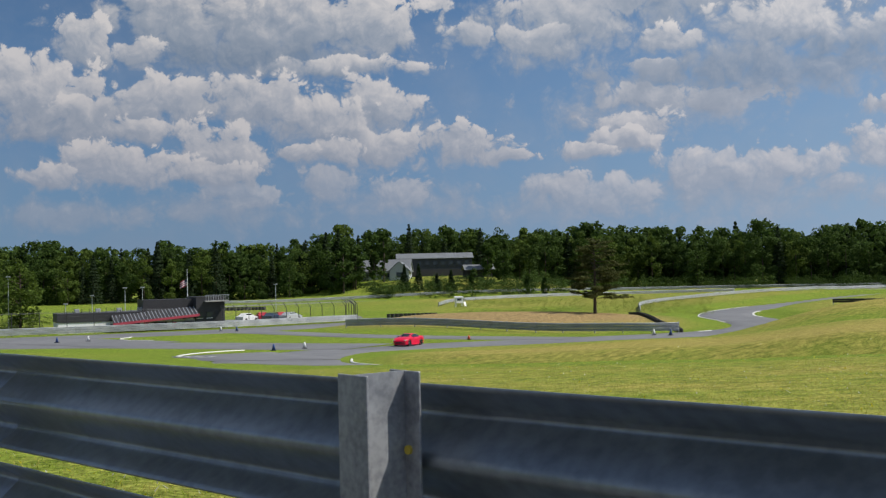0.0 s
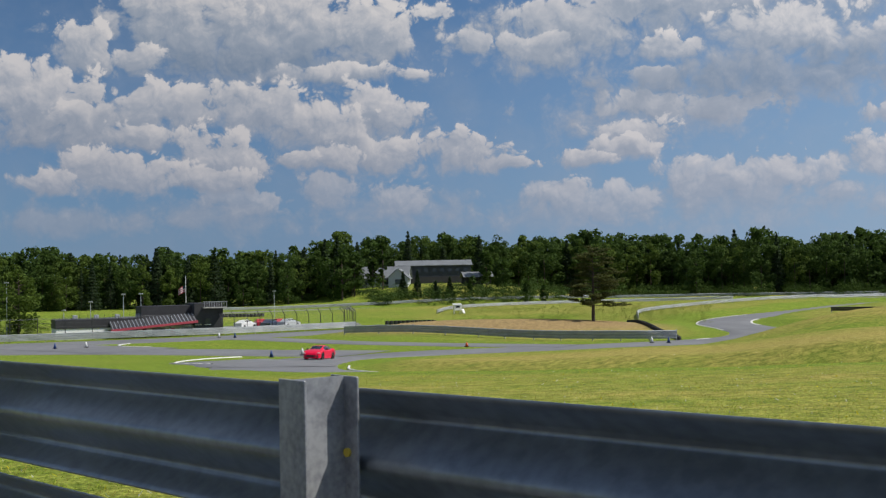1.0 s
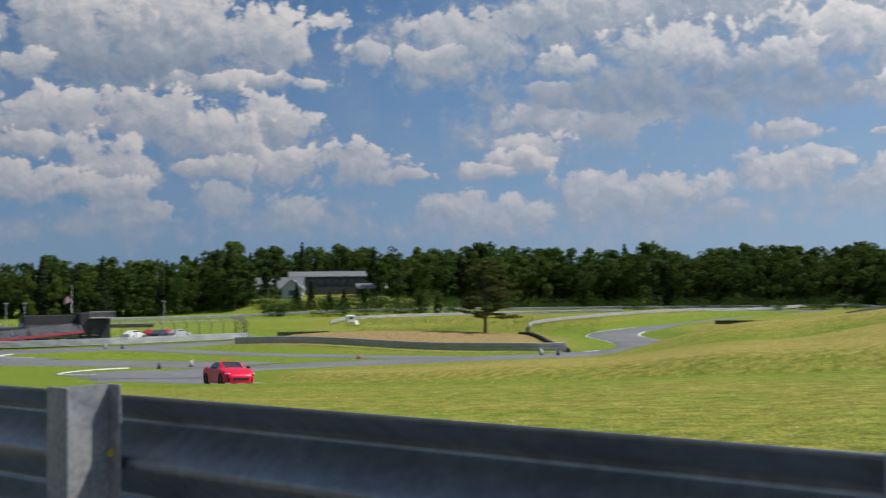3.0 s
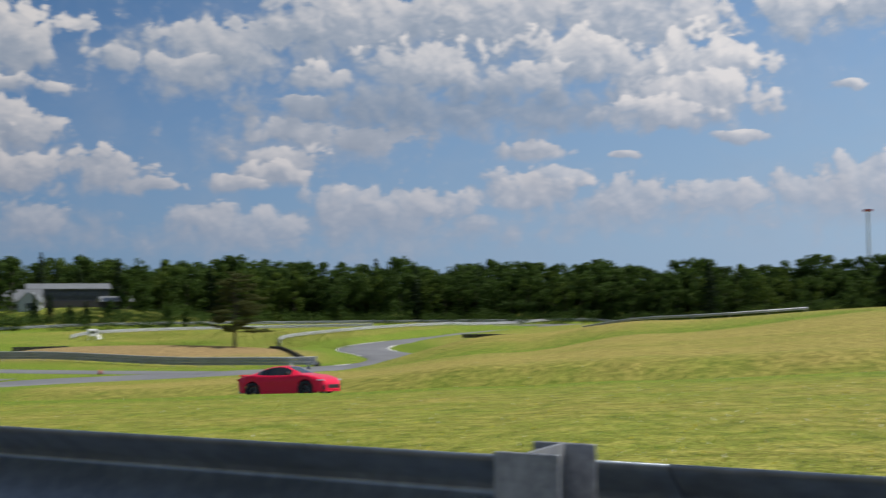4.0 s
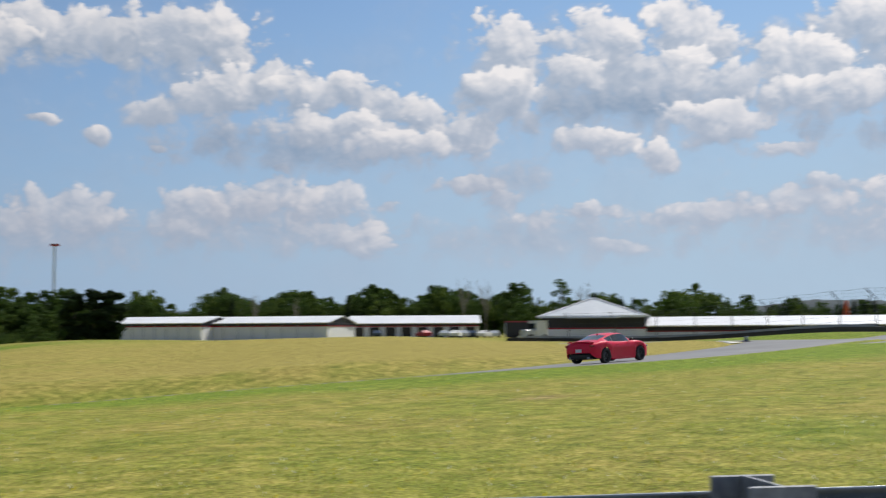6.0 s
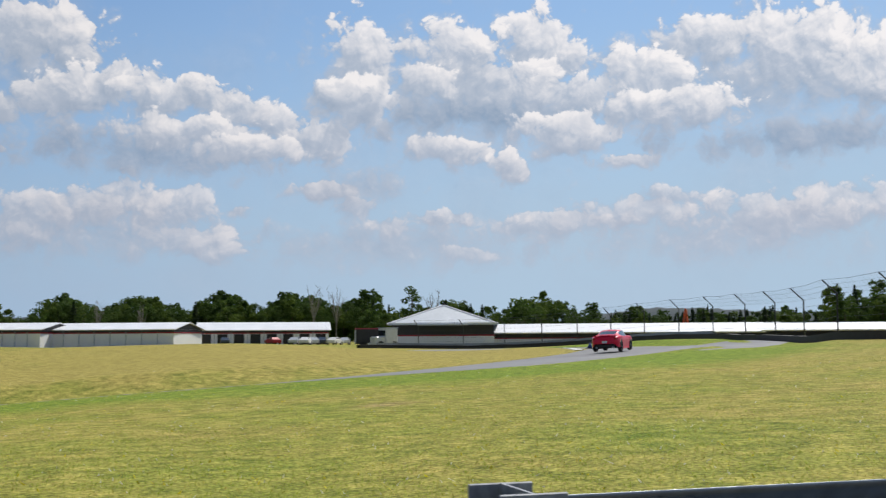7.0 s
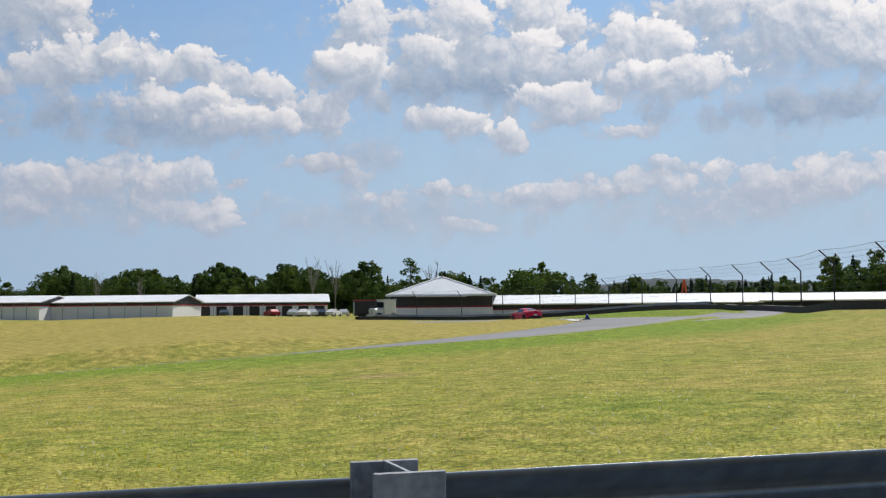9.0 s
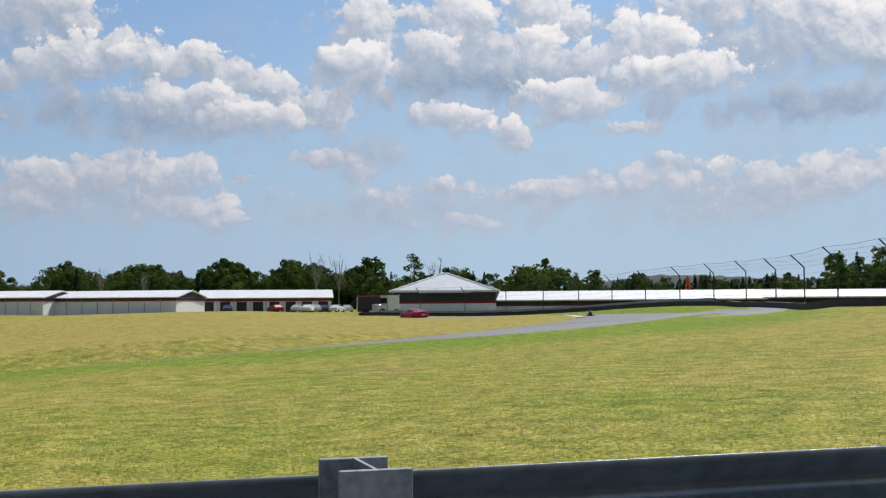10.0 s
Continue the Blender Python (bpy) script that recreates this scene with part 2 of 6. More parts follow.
cover_all = wn("ShaderNodeMath", "MAXIMUM", cover, veil)[0]
thin = wn("ShaderNodeMath", "MULTIPLY", cover_all, wn("ShaderNodeMapRange", None, height, 0.5, 6.0, 0.42, 0.96)[0])[0]
whole = wn("ShaderNodeMixShader", None, thin, blue, white)[0]
wt.links.new(whole, wt.nodes.new("ShaderNodeOutputWorld").inputs[0])

sun = new("sun", bpy.data.lights.new("sun", "SUN"))
sun.data.energy, sun.data.angle, sun.data.color = 4.5, radians(0.6), (1.0, 0.95, 0.87)
_a, _e = radians(SUN_AZ), radians(SUN_EL)
sun.matrix_world = look((math.sin(_a) * math.cos(_e) * 100, math.cos(_a) * math.cos(_e) * 100, math.sin(_e) * 100), (0, 0, 0))


# ---- materials ----
def material(name, colour, rough=0.6, metal=0.0, other=None, scale=3.0, bump=0.0, fine=0.0, coords="Object", spread=0.25, detail=6.0, coat=0.0, emit=0.0, random_tone=0.0):
    """A surface of two tones mixed by noise at two scales, with a bump of its own."""
    m = bpy.data.materials.new(name)
    m.use_nodes = True
    nt = m.node_tree
    b = nt.nodes["Principled BSDF"]
    b.inputs["Roughness"].default_value, b.inputs["Metallic"].default_value = rough, metal
    b.inputs["Coat Weight"].default_value = coat
    other = other or tuple(c * 0.8 for c in colour)
    tc = nt.nodes.new("ShaderNodeTexCoord")
    n1, n2 = nt.nodes.new("ShaderNodeTexNoise"), nt.nodes.new("ShaderNodeTexNoise")
    n1.inputs["Scale"].default_value, n1.inputs["Detail"].default_value = scale, detail
    n2.inputs["Scale"].default_value, n2.inputs["Detail"].default_value = fine or scale * 9, 4.0
    for n in (n1, n2):
        nt.links.new(tc.outputs[coords], n.inputs[0])
    add = nt.nodes.new("ShaderNodeMath")
    add.operation = "ADD"
    nt.links.new(n1.outputs[0], add.inputs[0])
    nt.links.new(n2.outputs[0], add.inputs[1])
    rng = nt.nodes.new("ShaderNodeMapRange")
    rng.inputs[1].default_value, rng.inputs[2].default_value = 1 - spread, 1 + spread
    nt.links.new(add.outputs[0], rng.inputs[0])
    mix = nt.nodes.new("ShaderNodeMix")
    mix.data_type = "RGBA"
    mix.inputs[6].default_value, mix.inputs[7].default_value = (*other, 1), (*colour, 1)
    nt.links.new(rng.outputs[0], mix.inputs[0])
    out = mix.outputs[2]
    if random_tone:
        info = nt.nodes.new("ShaderNodeObjectInfo") if random_tone < 0 else nt.nodes.new("ShaderNodeNewGeometry")
        value = info.outputs["Random"] if random_tone < 0 else info.outputs["Random Per Island"]
        hsv = nt.nodes.new("ShaderNodeHueSaturation")
        r2 = nt.nodes.new("ShaderNodeMapRange")
        r2.inputs[3].default_value, r2.inputs[4].default_value = 1 - abs(random_tone), 1 + abs(random_tone)
        nt.links.new(value, r2.inputs[0])
        nt.links.new(r2.outputs[0], hsv.inputs["Value"])
        nt.links.new(out, hsv.inputs["Color"])
        out = hsv.outputs[0]
    nt.links.new(out, b.inputs["Base Color"])
    if bump:
        bp = nt.nodes.new("ShaderNodeBump")
        bp.inputs["Strength"].default_value, bp.inputs["Distance"].default_value = 0.6, bump
        nt.links.new(add.outputs[0], bp.inputs["Height"])
        nt.links.new(bp.outputs[0], b.inputs["Normal"])
    if emit:
        nt.links.new(out, b.inputs["Emission Color"])
        b.inputs["Emission Strength"].default_value = emit
    return m


def leaf_material(name, colour, other):
    """Leaves: two greens by clump, a little light passing through."""
    m = material(name, colour, 0.8, other=other, scale=0.35, fine=2.5, random_tone=0.24, spread=0.2)
    nt = m.node_tree
    b = nt.nodes["Principled BSDF"]
    b.inputs["Specular IOR Level"].default_value = 0.2
    src = b.inputs["Base Color"].links[0].from_socket
    tr, mx = nt.nodes.new("ShaderNodeBsdfTranslucent"), nt.nodes.new("ShaderNodeMixShader")
    nt.links.new(src, tr.inputs[0])
    mx.inputs[0].default_value = 0.42
    nt.links.new(b.outputs[0], mx.inputs[1])
    nt.links.new(tr.outputs[0], mx.inputs[2])
    nt.links.new(mx.outputs[0], nt.nodes["Material Output"].inputs[0])
    return m


M = dict(
    asphalt=material("asphalt", (0.165, 0.168, 0.178), 0.8, other=(0.12, 0.122, 0.13), scale=0.12, fine=1.1, coords="Object"),
    kerb=material("kerb_paint", (0.70, 0.69, 0.66), 0.6, other=(0.5, 0.49, 0.46), scale=1.2),
    galvanised=material("galvanised_steel", (0.34, 0.375, 0.41), 0.38, 0.7, other=(0.22, 0.245, 0.27), scale=2.2, fine=26, bump=0.0006),
    zinc=material("zinc_post", (0.41, 0.42, 0.44), 0.5, 0.5, other=(0.22, 0.23, 0.25), scale=9, fine=60, bump=0.0005),
    yellow=material("yellow_bolt", (0.55, 0.42, 0.05), 0.6),
    dark_steel=material("dark_steel", (0.035, 0.037, 0.04), 0.5, 0.3),
    far_rail=material("weathered_rail", (0.41, 0.43, 0.45), 0.55, 0.25, other=(0.28, 0.30, 0.315), scale=0.6),
    tyre=material("tyre_rubber", (0.018, 0.018, 0.02), 0.75, other=(0.03, 0.03, 0.032)),
    red=material("red_car_paint", (0.68, 0.003, 0.042), 0.34, 0.0, other=(0.64, 0.003, 0.038), scale=1, coat=0.30),
    glass=material("tinted_glass", (0.02, 0.025, 0.03), 0.05, 0.0, coat=0.5),
    black=material("black_trim", (0.012, 0.012, 0.013), 0.45),
    rim=material("dark_alloy", (0.03, 0.03, 0.033), 0.35, 0.8),
    lens=material("lamp_lens", (0.75, 0.77, 0.8), 0.12, 0.3),
    tail=material("tail_lens", (0.30, 0.004, 0.006), 0.15, coat=0.6),
    white=material("white_metal_siding", (0.84, 0.84, 0.86), 0.5, other=(0.77, 0.77, 0.80), scale=0.7),
    pale=material("pale_grey_cladding", (0.62, 0.66, 0.70), 0.55, other=(0.52, 0.56, 0.60), scale=0.5),
    slate=material("slate_blue_boards", (0.035, 0.044, 0.058), 0.7, other=(0.025, 0.031, 0.042), scale=0.6),
    grey=material("grey_siding", (0.42, 0.45, 0.50), 0.6, other=(0.36, 0.39, 0.43), scale=0.5),
    roof=material("white_metal_roof", (0.78, 0.79, 0.81), 0.38, 0.15, other=(0.66, 0.67, 0.69), scale=0.4),
    roof_slate=material("slate_grey_roof", (0.17, 0.185, 0.20), 0.6, 0.0, other=(0.13, 0.14, 0.152), scale=0.4),
    roof_grey=material("grey_metal_roof", (0.60, 0.64, 0.69), 0.5, 0.0, other=(0.50, 0.54, 0.59), scale=0.4),
    charcoal=material("charcoal_cladding", (0.022, 0.022, 0.026), 0.6, other=(0.035, 0.034, 0.038), scale=0.5),
    barn_red=material("red_trim_paint", (0.38, 0.012, 0.03), 0.5),
    brick_red=material("faded_red_fascia", (0.45, 0.06, 0.09), 0.6),
    window=material("far_window_glass", (0.05, 0.06, 0.075), 0.08),
    concrete=material("concrete", (0.42, 0.41, 0.39), 0.85, other=(0.33, 0.32, 0.30), scale=0.8),
    bark=material("bark", (0.10, 0.075, 0.055), 0.9, other=(0.05, 0.04, 0.03), scale=3, bump=0.02),
    dead=material("dead_wood", (0.26, 0.24, 0.22), 0.9),
    blue=material("blue_plastic", (0.02, 0.06, 0.22), 0.5),
    white_plastic=material("white_plastic", (0.75, 0.75, 0.75), 0.5),
    orange=material("orange_plastic", (0.65, 0.10, 0.03), 0.5),
    leaf=leaf_material("leaves", (0.064, 0.110, 0.020), (0.040, 0.074, 0.014)),
    leaf_dark=leaf_material("needles", (0.034, 0.058, 0.021), (0.021, 0.038, 0.015)),
    leaf_bright=leaf_material("young_leaves", (0.100, 0.150, 0.024), (0.066, 0.104, 0.018)),
    pine=leaf_material("pine_needles", (0.095, 0.105, 0.030), (0.060, 0.072, 0.022)),
    shrub=leaf_material("shrub_leaves", (0.20, 0.26, 0.05), (0.17, 0.20, 0.045)),
    # woods green shifted towards blue: distance haze is part of this colour
    far_hill=material("haze_blue_woods", (0.022, 0.040, 0.050), 0.95, other=(0.016, 0.030, 0.038), scale=0.012, fine=0.08),
    silver=material("silver_car_paint", (0.62, 0.64, 0.66), 0.3, 0.4, coat=0.6),
    dark_blue=material("dark_blue_paint", (0.03, 0.05, 0.09), 0.3, coat=0.6),
    net=material("fence_wire", (0.10, 0.105, 0.11), 0.5, 0.4),
    flag_white=material("flag_cloth_white", (0.7, 0.7, 0.72), 0.8),
)


def ground_material():
    """Mown meadow: green and straw tones at several scales, dryness and verge from the ground's own attributes."""
    m = bpy.data.materials.new("meadow")
    m.use_nodes = True
    nt = m.node_tree
    b = nt.nodes["Principled BSDF"]
    b.inputs["Roughness"].default_value = 0.9
    b.inputs["Specular IOR Level"].default_value = 0.06
    tc = nt.nodes.new("ShaderNodeTexCoord")

    def nz(scale, detail=5.0, stretch=None):
        n = nt.nodes.new("ShaderNodeTexNoise")
        n.inputs["Scale"].default_value, n.inputs["Detail"].default_value = scale, detail
        src = tc.outputs["Object"]
        if stretch:
            mp = nt.nodes.new("ShaderNodeMapping")
            mp.inputs["Rotation"].default_value = (0, 0, radians(stretch[0]))
            mp.inputs["Scale"].default_value = stretch[1:]
            nt.links.new(src, mp.inputs[0])
            src = mp.outputs[0]
        nt.links.new(src, n.inputs[0])
        return n.outputs[0]

    def math_node(op, a, c, d=0.0):
        n = nt.nodes.new("ShaderNodeMath")
        n.operation = op
        for i, v in enumerate((a, c, d)):
            if hasattr(v, "is_linked"):
                nt.links.new(v, n.inputs[i])
            else:
                n.inputs[i].default_value = v
        return n.outputs[0]

    def blend(fac, c1, c2):
        n = nt.nodes.new("ShaderNodeMix")
        n.data_type = "RGBA"
        for i, v in ((0, fac), (6, c1), (7, c2)):
            if hasattr(v, "is_linked"):
                nt.links.new(v, n.inputs[i])
            else:
                n.inputs[i].default_value = v if i == 0 else (*v, 1)
        return n.outputs[2]

    def rng(v, lo, hi):
        n = nt.nodes.new("ShaderNodeMapRange")
        nt.links.new(v, n.inputs[0])
        n.inputs[1].default_value, n.inputs[2].default_value = lo, hi
        return n.outputs[0]

    def attribute(name):
        n = nt.nodes.new("ShaderNodeAttribute")
        n.attribute_name = name
        return n.outputs["Fac"]

    big, mid, small, tiny = nz(0.035, 4.0), nz(0.28, 6.0, (40, 1.0, 1.4, 1.0)), nz(2.4, 7.0), nz(17.0, 4.0)
    dryness = math_node("ADD", math_node("MULTIPLY_ADD", big, 1.2, -0.43), math_node("MULTIPLY_ADD", mid, 1.2, -0.46))
    dryness = math_node("ADD", dryness, math_node("MULTIPLY_ADD", small, 1.1, -0.55))
    dryness = math_node("ADD", dryness, attribute("dry"))
    green = blend(rng(tiny, 0.38, 0.62), (0.092, 0.150, 0.007), (0.180, 0.245, 0.016))
    straw = blend(rng(tiny, 0.38, 0.62), (0.215, 0.178, 0.034), (0.325, 0.272, 0.060))
    colour = blend(rng(dryness, 0.05, 0.95), green, straw)
    colour = blend(rng(attribute("bare"), 0.0, 1.0), colour, blend(rng(small, 0.3, 0.7), (0.24, 0.15, 0.07), (0.33, 0.22, 0.10)))
    # dark unseen ground that keeps green out of the barrier's reflections
    colour = blend(attribute("unseen_gravel"), colour, blend(rng(tiny, 0.3, 0.7), (0.06, 0.058, 0.056), (0.12, 0.115, 0.11)))
    shade = math_node("MULTIPLY_ADD", math_node("ADD", small, tiny), 1.5, -0.52)
    hsv = nt.nodes.new("ShaderNodeHueSaturation")
    nt.links.new(shade, hsv.inputs["Value"])
    hsv.inputs["Saturation"].default_value = 0.93
    nt.links.new(colour, hsv.inputs["Color"])
    nt.links.new(hsv.outputs[0], b.inputs["Base Color"])
    bp = nt.nodes.new("ShaderNodeBump")
    bp.inputs["Strength"].default_value, bp.inputs["Distance"].default_value = 0.7, 0.045
    nt.links.new(math_node("ADD", small, tiny), bp.inputs["Height"])
    nt.links.new(bp.outputs[0], b.inputs["Normal"])
    return m


M["red"].node_tree.nodes["Principled BSDF"].inputs["Specular IOR Level"].default_value = 0.25
M["meadow"] = ground_material()


# ---- building helpers ----
def part(name, bm, mat, parent=None, label="", smooth=False):
    """Links a bmesh as one mesh object under a thing or a part."""
    me = bpy.data.meshes.new(name)
    bm.to_mesh(me)
    bm.free()
    return part_mesh(name, me, mat, parent, label, smooth)


def part_mesh(name, me, mat, parent=None, label="", smooth=False):
    if not me.materials:
        me.materials.append(mat)
    if smooth:
        me.polygons.foreach_set("use_smooth", [True] * len(me.polygons))
    ob = new(name, me)
    if parent:
        ob.parent = parent
    if label:
        tagged(ob, label)
    return ob


def raw(name, verts, faces, mat, parent=None, label="", smooth=False):
    me = bpy.data.meshes.new(name)
    me.from_pydata([tuple(v) for v in verts], [], faces)
    me.update()
    return part_mesh(name, me, mat, parent, label, smooth)


def box(bm, x, y, z, sx, sy, sz, turn=0.0, bevel=0.0):
    """A box by its middle and size, turned about z."""
    made = bmesh.ops.create_cube(bm, size=1.0)["verts"]
    bmesh.ops.scale(bm, vec=(sx, sy, sz), verts=made)
    if bevel:
        edges = list({e for v in made for e in v.link_edges})
        made = list({v for f in bmesh.ops.bevel(bm, geom=edges, offset=bevel, segments=1, affect="EDGES")["faces"] for v in f.verts} | {v for v in made if v.is_valid})
    bmesh.ops.transform(bm, matrix=pose(x, y, z, 0, 0, turn), verts=made)
    return made


def a_box(*sizes, **more):
    bm = bmesh.new()
    box(bm, *sizes, **more)
    return bm


def tube(bm, a, b, r1, r2=None, sides=8):
    """A tapered round bar from a to b."""
    a, b = Vector(a), Vector(b)
    m = Matrix.Translation((a + b) / 2) @ (b - a).to_track_quat("Z", "Y").to_matrix().to_4x4()
    return bmesh.ops.create_cone(bm, cap_ends=True, segments=sides, radius1=r1, radius2=r1 if r2 is None else r2, depth=(b - a).length, matrix=m)["verts"]


def a_tube(*sizes, **more):
    bm = bmesh.new()
    tube(bm, *sizes, **more)
    return bm


def thing(name, m, label, category, group="", kind=""):
    ob = new(name)
    ob.matrix_world = m
    return tagged(ob, label, category, group, kind)


# ---- ground: heights over the plan, and the road laid into them ----
RINGS = np.array([0, 10, 25, 42, 60, 90, 107, 125, 180, 350, 1200, 5000.0])
BEARINGS, PROFILES = [], []


def profile(bearing, *heights):
    BEARINGS.append(bearing)
    PROFILES.append((0.0, *heights, heights[-1]))


profile(-180, 0, 0, 0, 0, 0, 0, 0, 0, 0, 0)
profile(-75, -0.2, -0.6, -1.2, -2.0, -3.0, -3.8, -4.5, -5.0, -3.5, 0)
profile(-40, -0.3, -1.0, -2.0, -3.0, -4.5, -5.3, -5.9, -6.0, -3.5, 0)
profile(-10, -0.3, -1.0, -2.0, -2.95, -4.6, -5.4, -5.9, -5.9, -3.5, 0)
profile(2, -0.28, -0.98, -1.92, -2.9, -4.4, -5.3, -5.9, -5.7, -2.9, 0)
profile(12, -0.25, -0.9, -1.75, -2.5, -3.8, -4.8, -5.6, -5.8, -3.2, 0)
profile(21, -0.2, -0.75, -1.45, -1.6, -2.45, -3.5, -1.95, -4.5, -3.6, 0)
profile(28, -0.15, -0.6, -1.2, -1.1, -1.05, -1.75, -0.55, -2.8, -3.6, 0)
profile(40, -0.1, -0.45, -0.8, -0.55, 0.55, 0.65, 0.75, 0.0, -0.5, 0)
profile(54, 0.0, -0.25, -0.3, 0.1, 1.0, 0.75, 0.3, 0.4, 0.3, 0)
profile(64, 0.0, -0.1, -0.05, 0.1, 0.35, 0.1, -0.15, 0.0, 0.2, 0)
profile(76, 0.1, 0.1, 0.2, 0.4, 1.05, 1.15, 1.15, 0.8, 0.5, 0)
profile(95, 0.2, 0.35, 0.8, 1.3, 1.95, 2.0, 2.0, 1.6, 0.8, 0)
profile(180, 0, 0, 0, 0, 0, 0, 0, 0, 0, 0)
BEARINGS, PROFILES = np.array(BEARINGS, float), np.array(PROFILES)


def spline(points, step=2.0):
    """Evenly spaced points on a smooth curve through the given ones."""
    p = np.array(points, float)
    q = np.vstack([2 * p[0] - p[1], p, 2 * p[-1] - p[-2]])
    out = []
    for i in range(1, len(q) - 2):
        n = max(2, int(np.linalg.norm(q[i + 1] - q[i]) / step))
        for s in np.arange(n) / n:
            a, b, c, d = q[i - 1:i + 3]
            out.append(0.5 * (2 * b + (c - a) * s + (2 * a - 5 * b + 4 * c - d) * s ** 2 + (3 * b - a - 3 * c + d) * s ** 3))
    return np.array(out + [p[-1]])


MAIN = spline([(175, 305, -4.2), (106, 272, -5.0), (75, 238, -5.6), (54, 210, -5.9), (45, 186, -5.9), (43.5, 166, -5.9), (41.5, 150, -5.9), (36, 138, -5.9), (25, 130.5, -5.9),
               (12, 126, -5.9), (-1, 120.5, -5.85), (-7, 114, -5.65), (-10.7, 105, -5.3), (-12, 91, -4.75), (-11, 77, -4.15), (-7, 67.5, -3.7), (-2, 59.5, -3.3),
               (3, 54, -2.95), (9, 47.7, -2.55), (18.6, 39.5, -1.82), (28.9, 32.3, -1.12), (38.2, 26, -0.48), (48.5, 22.2, -0.09), (62, 21.2, 0.25),
               (77, 22.5, 0.55), (90, 26.5, 0.55), (101, 35, 0.45), (109, 46, 0.2), (114, 59, -0.1), (117, 75, -0.5), (117, 110, -0.8)], 0.6)
APRON = spline([(-20.2, 105.5, -5.3), (-17.2, 99, -5.05), (-14.5, 91, -4.74), (-12, 82, -4.36)])
RUNOFF = spline([(66, 19.5, 0.34), (77, 18.6, 0.62), (88, 18.8, 0.92), (97, 21.5, 1.05)], 1.0)
LEFT = spline([(-8, 121.5, -5.85), (-17, 126.5, -5.9), (-28, 132, -5.9), (-40, 137, -5.9), (-54, 140, -5.9), (-90, 150, -5.9)])
PADDOCK = spline([(-46, 208, -5.8), (-32, 210, -5.8), (-15, 212, -5.7)])
PIT = spline([(-130, 128, -5.9), (-60, 156, -5.9), (-44, 162.5, -5.9), (-30, 170, -5.9), (-16, 183, -5.9), (-2, 198, -5.9), (14, 216, -5.6)])
LINK = spline([(-36, 137, -5.9), (-44, 144, -5.9), (-56, 152, -5.9), (-72, 152, -5.9)])
ENTRY = spline([(-34, 168, -5.9), (-27, 163.5, -5.9), (-18.5, 154.5, -5.9), (-11, 146, -5.9), (2, 136, -5.9), (14, 129, -5.9)])
BACK = spline([(-75, 262, -4.9), (-40, 282, -4.5), (0, 292, -4.3), (45, 297, -4.2), (120, 290, -4.2), (180, 280, -4.2), (240, 250, -3.2)])
# the main track falls away to its outside where it passes below the near meadow
BANK = np.interp(MAIN[:, 0] - MAIN[:, 1] + 60 * (MAIN[:, 1] > 100), [-104, -90, -76, -38, -20, 0, 14, 28, 52, 68], [0, 0.03, 0.074, 0.082, 0.080, 0.074, 0.064, 0.056, 0.056, 0.0])
BANK = np.where(MAIN[:, 1] > 84, 0, BANK)
HALF = 4.3
ROADS = [(APRON, 4.5), (RUNOFF, 4.0), (MAIN, HALF), (LEFT, 5.2), (PADDOCK, 8.0), (PIT, 6.2), (LINK, 6.0), (ENTRY, 2.8), (BACK, 5.5)]


def ground_z(x, y):
    """The ground's height, for arrays of places."""
    x, y = np.atleast_1d(np.asarray(x, float)), np.atleast_1d(np.asarray(y, float))
    r, b = np.hypot(x, y), np.degrees(np.arctan2(x, y))
    k = np.clip(np.searchsorted(BEARINGS, b, side="right") - 1, 0, len(BEARINGS) - 2)
    u = (b - BEARINGS[k]) / (BEARINGS[k + 1] - BEARINGS[k])
    u = u * u * (3 - 2 * u)
    n = len(RINGS)
    i = np.clip(np.searchsorted(RINGS, r, side="right") - 1, 0, n - 2)
    s = np.clip((r - RINGS[i]) / (RINGS[i + 1] - RINGS[i]), 0, 1)

    def along(row):
        h = PROFILES[row]
        pick = lambda j: np.take_along_axis(h, np.clip(j, 0, n - 1)[:, None], 1)[:, 0]
        gap = lambda j: RINGS[np.clip(j + 1, 0, n - 1)] - RINGS[np.clip(j, 0, n - 2)]
        p0, p1, p2, p3 = pick(i - 1), pick(i), pick(i + 1), pick(i + 2)
        d = RINGS[i + 1] - RINGS[i]
        m1 = np.where(i > 0, (p2 - p0) / (d + gap(np.maximum(i - 1, 0))), 0) * d
        m2 = (p3 - p1) / (d + gap(np.minimum(i + 1, n - 2))) * d
        s2, s3 = s * s, s * s * s
        return (2 * s3 - 3 * s2 + 1) * p1 + (s3 - 2 * s2 + s) * m1 + (3 * s2 - 2 * s3) * p2 + (s3 - s2) * m2

    z = along(k) * (1 - u) + along(k + 1) * u
    z = z + mound(x, y)
    for line, half in ROADS:
        best, at = np.full(x.shape, 1e9), np.zeros(x.shape)
        for lo in range(0, len(x), 20000):
            sl = slice(lo, lo + 20000)
            d2 = (x[sl, None] - line[None, :, 0]) ** 2 + (y[sl, None] - line[None, :, 1]) ** 2
            j = d2.argmin(1)
            best[sl], at[sl] = np.sqrt(d2[np.arange(len(j)), j]), line[j, 2]
            if line is MAIN:
                d = np.gradient(line[:, :2], axis=0)[j]
                d /= np.linalg.norm(d, axis=1)[:, None]
                off = -(x[sl] - line[j, 0]) * d[:, 1] + (y[sl] - line[j, 1]) * d[:, 0]
                at[sl] -= BANK[j] * np.clip(off, -HALF - 1, HALF + 1)
        w = np.clip((half + 5.0 - best) / 4.5, 0, 1)
        w = w * w * (3 - 2 * w)
        z = z * (1 - w) + (at - 0.015) * w
    return z


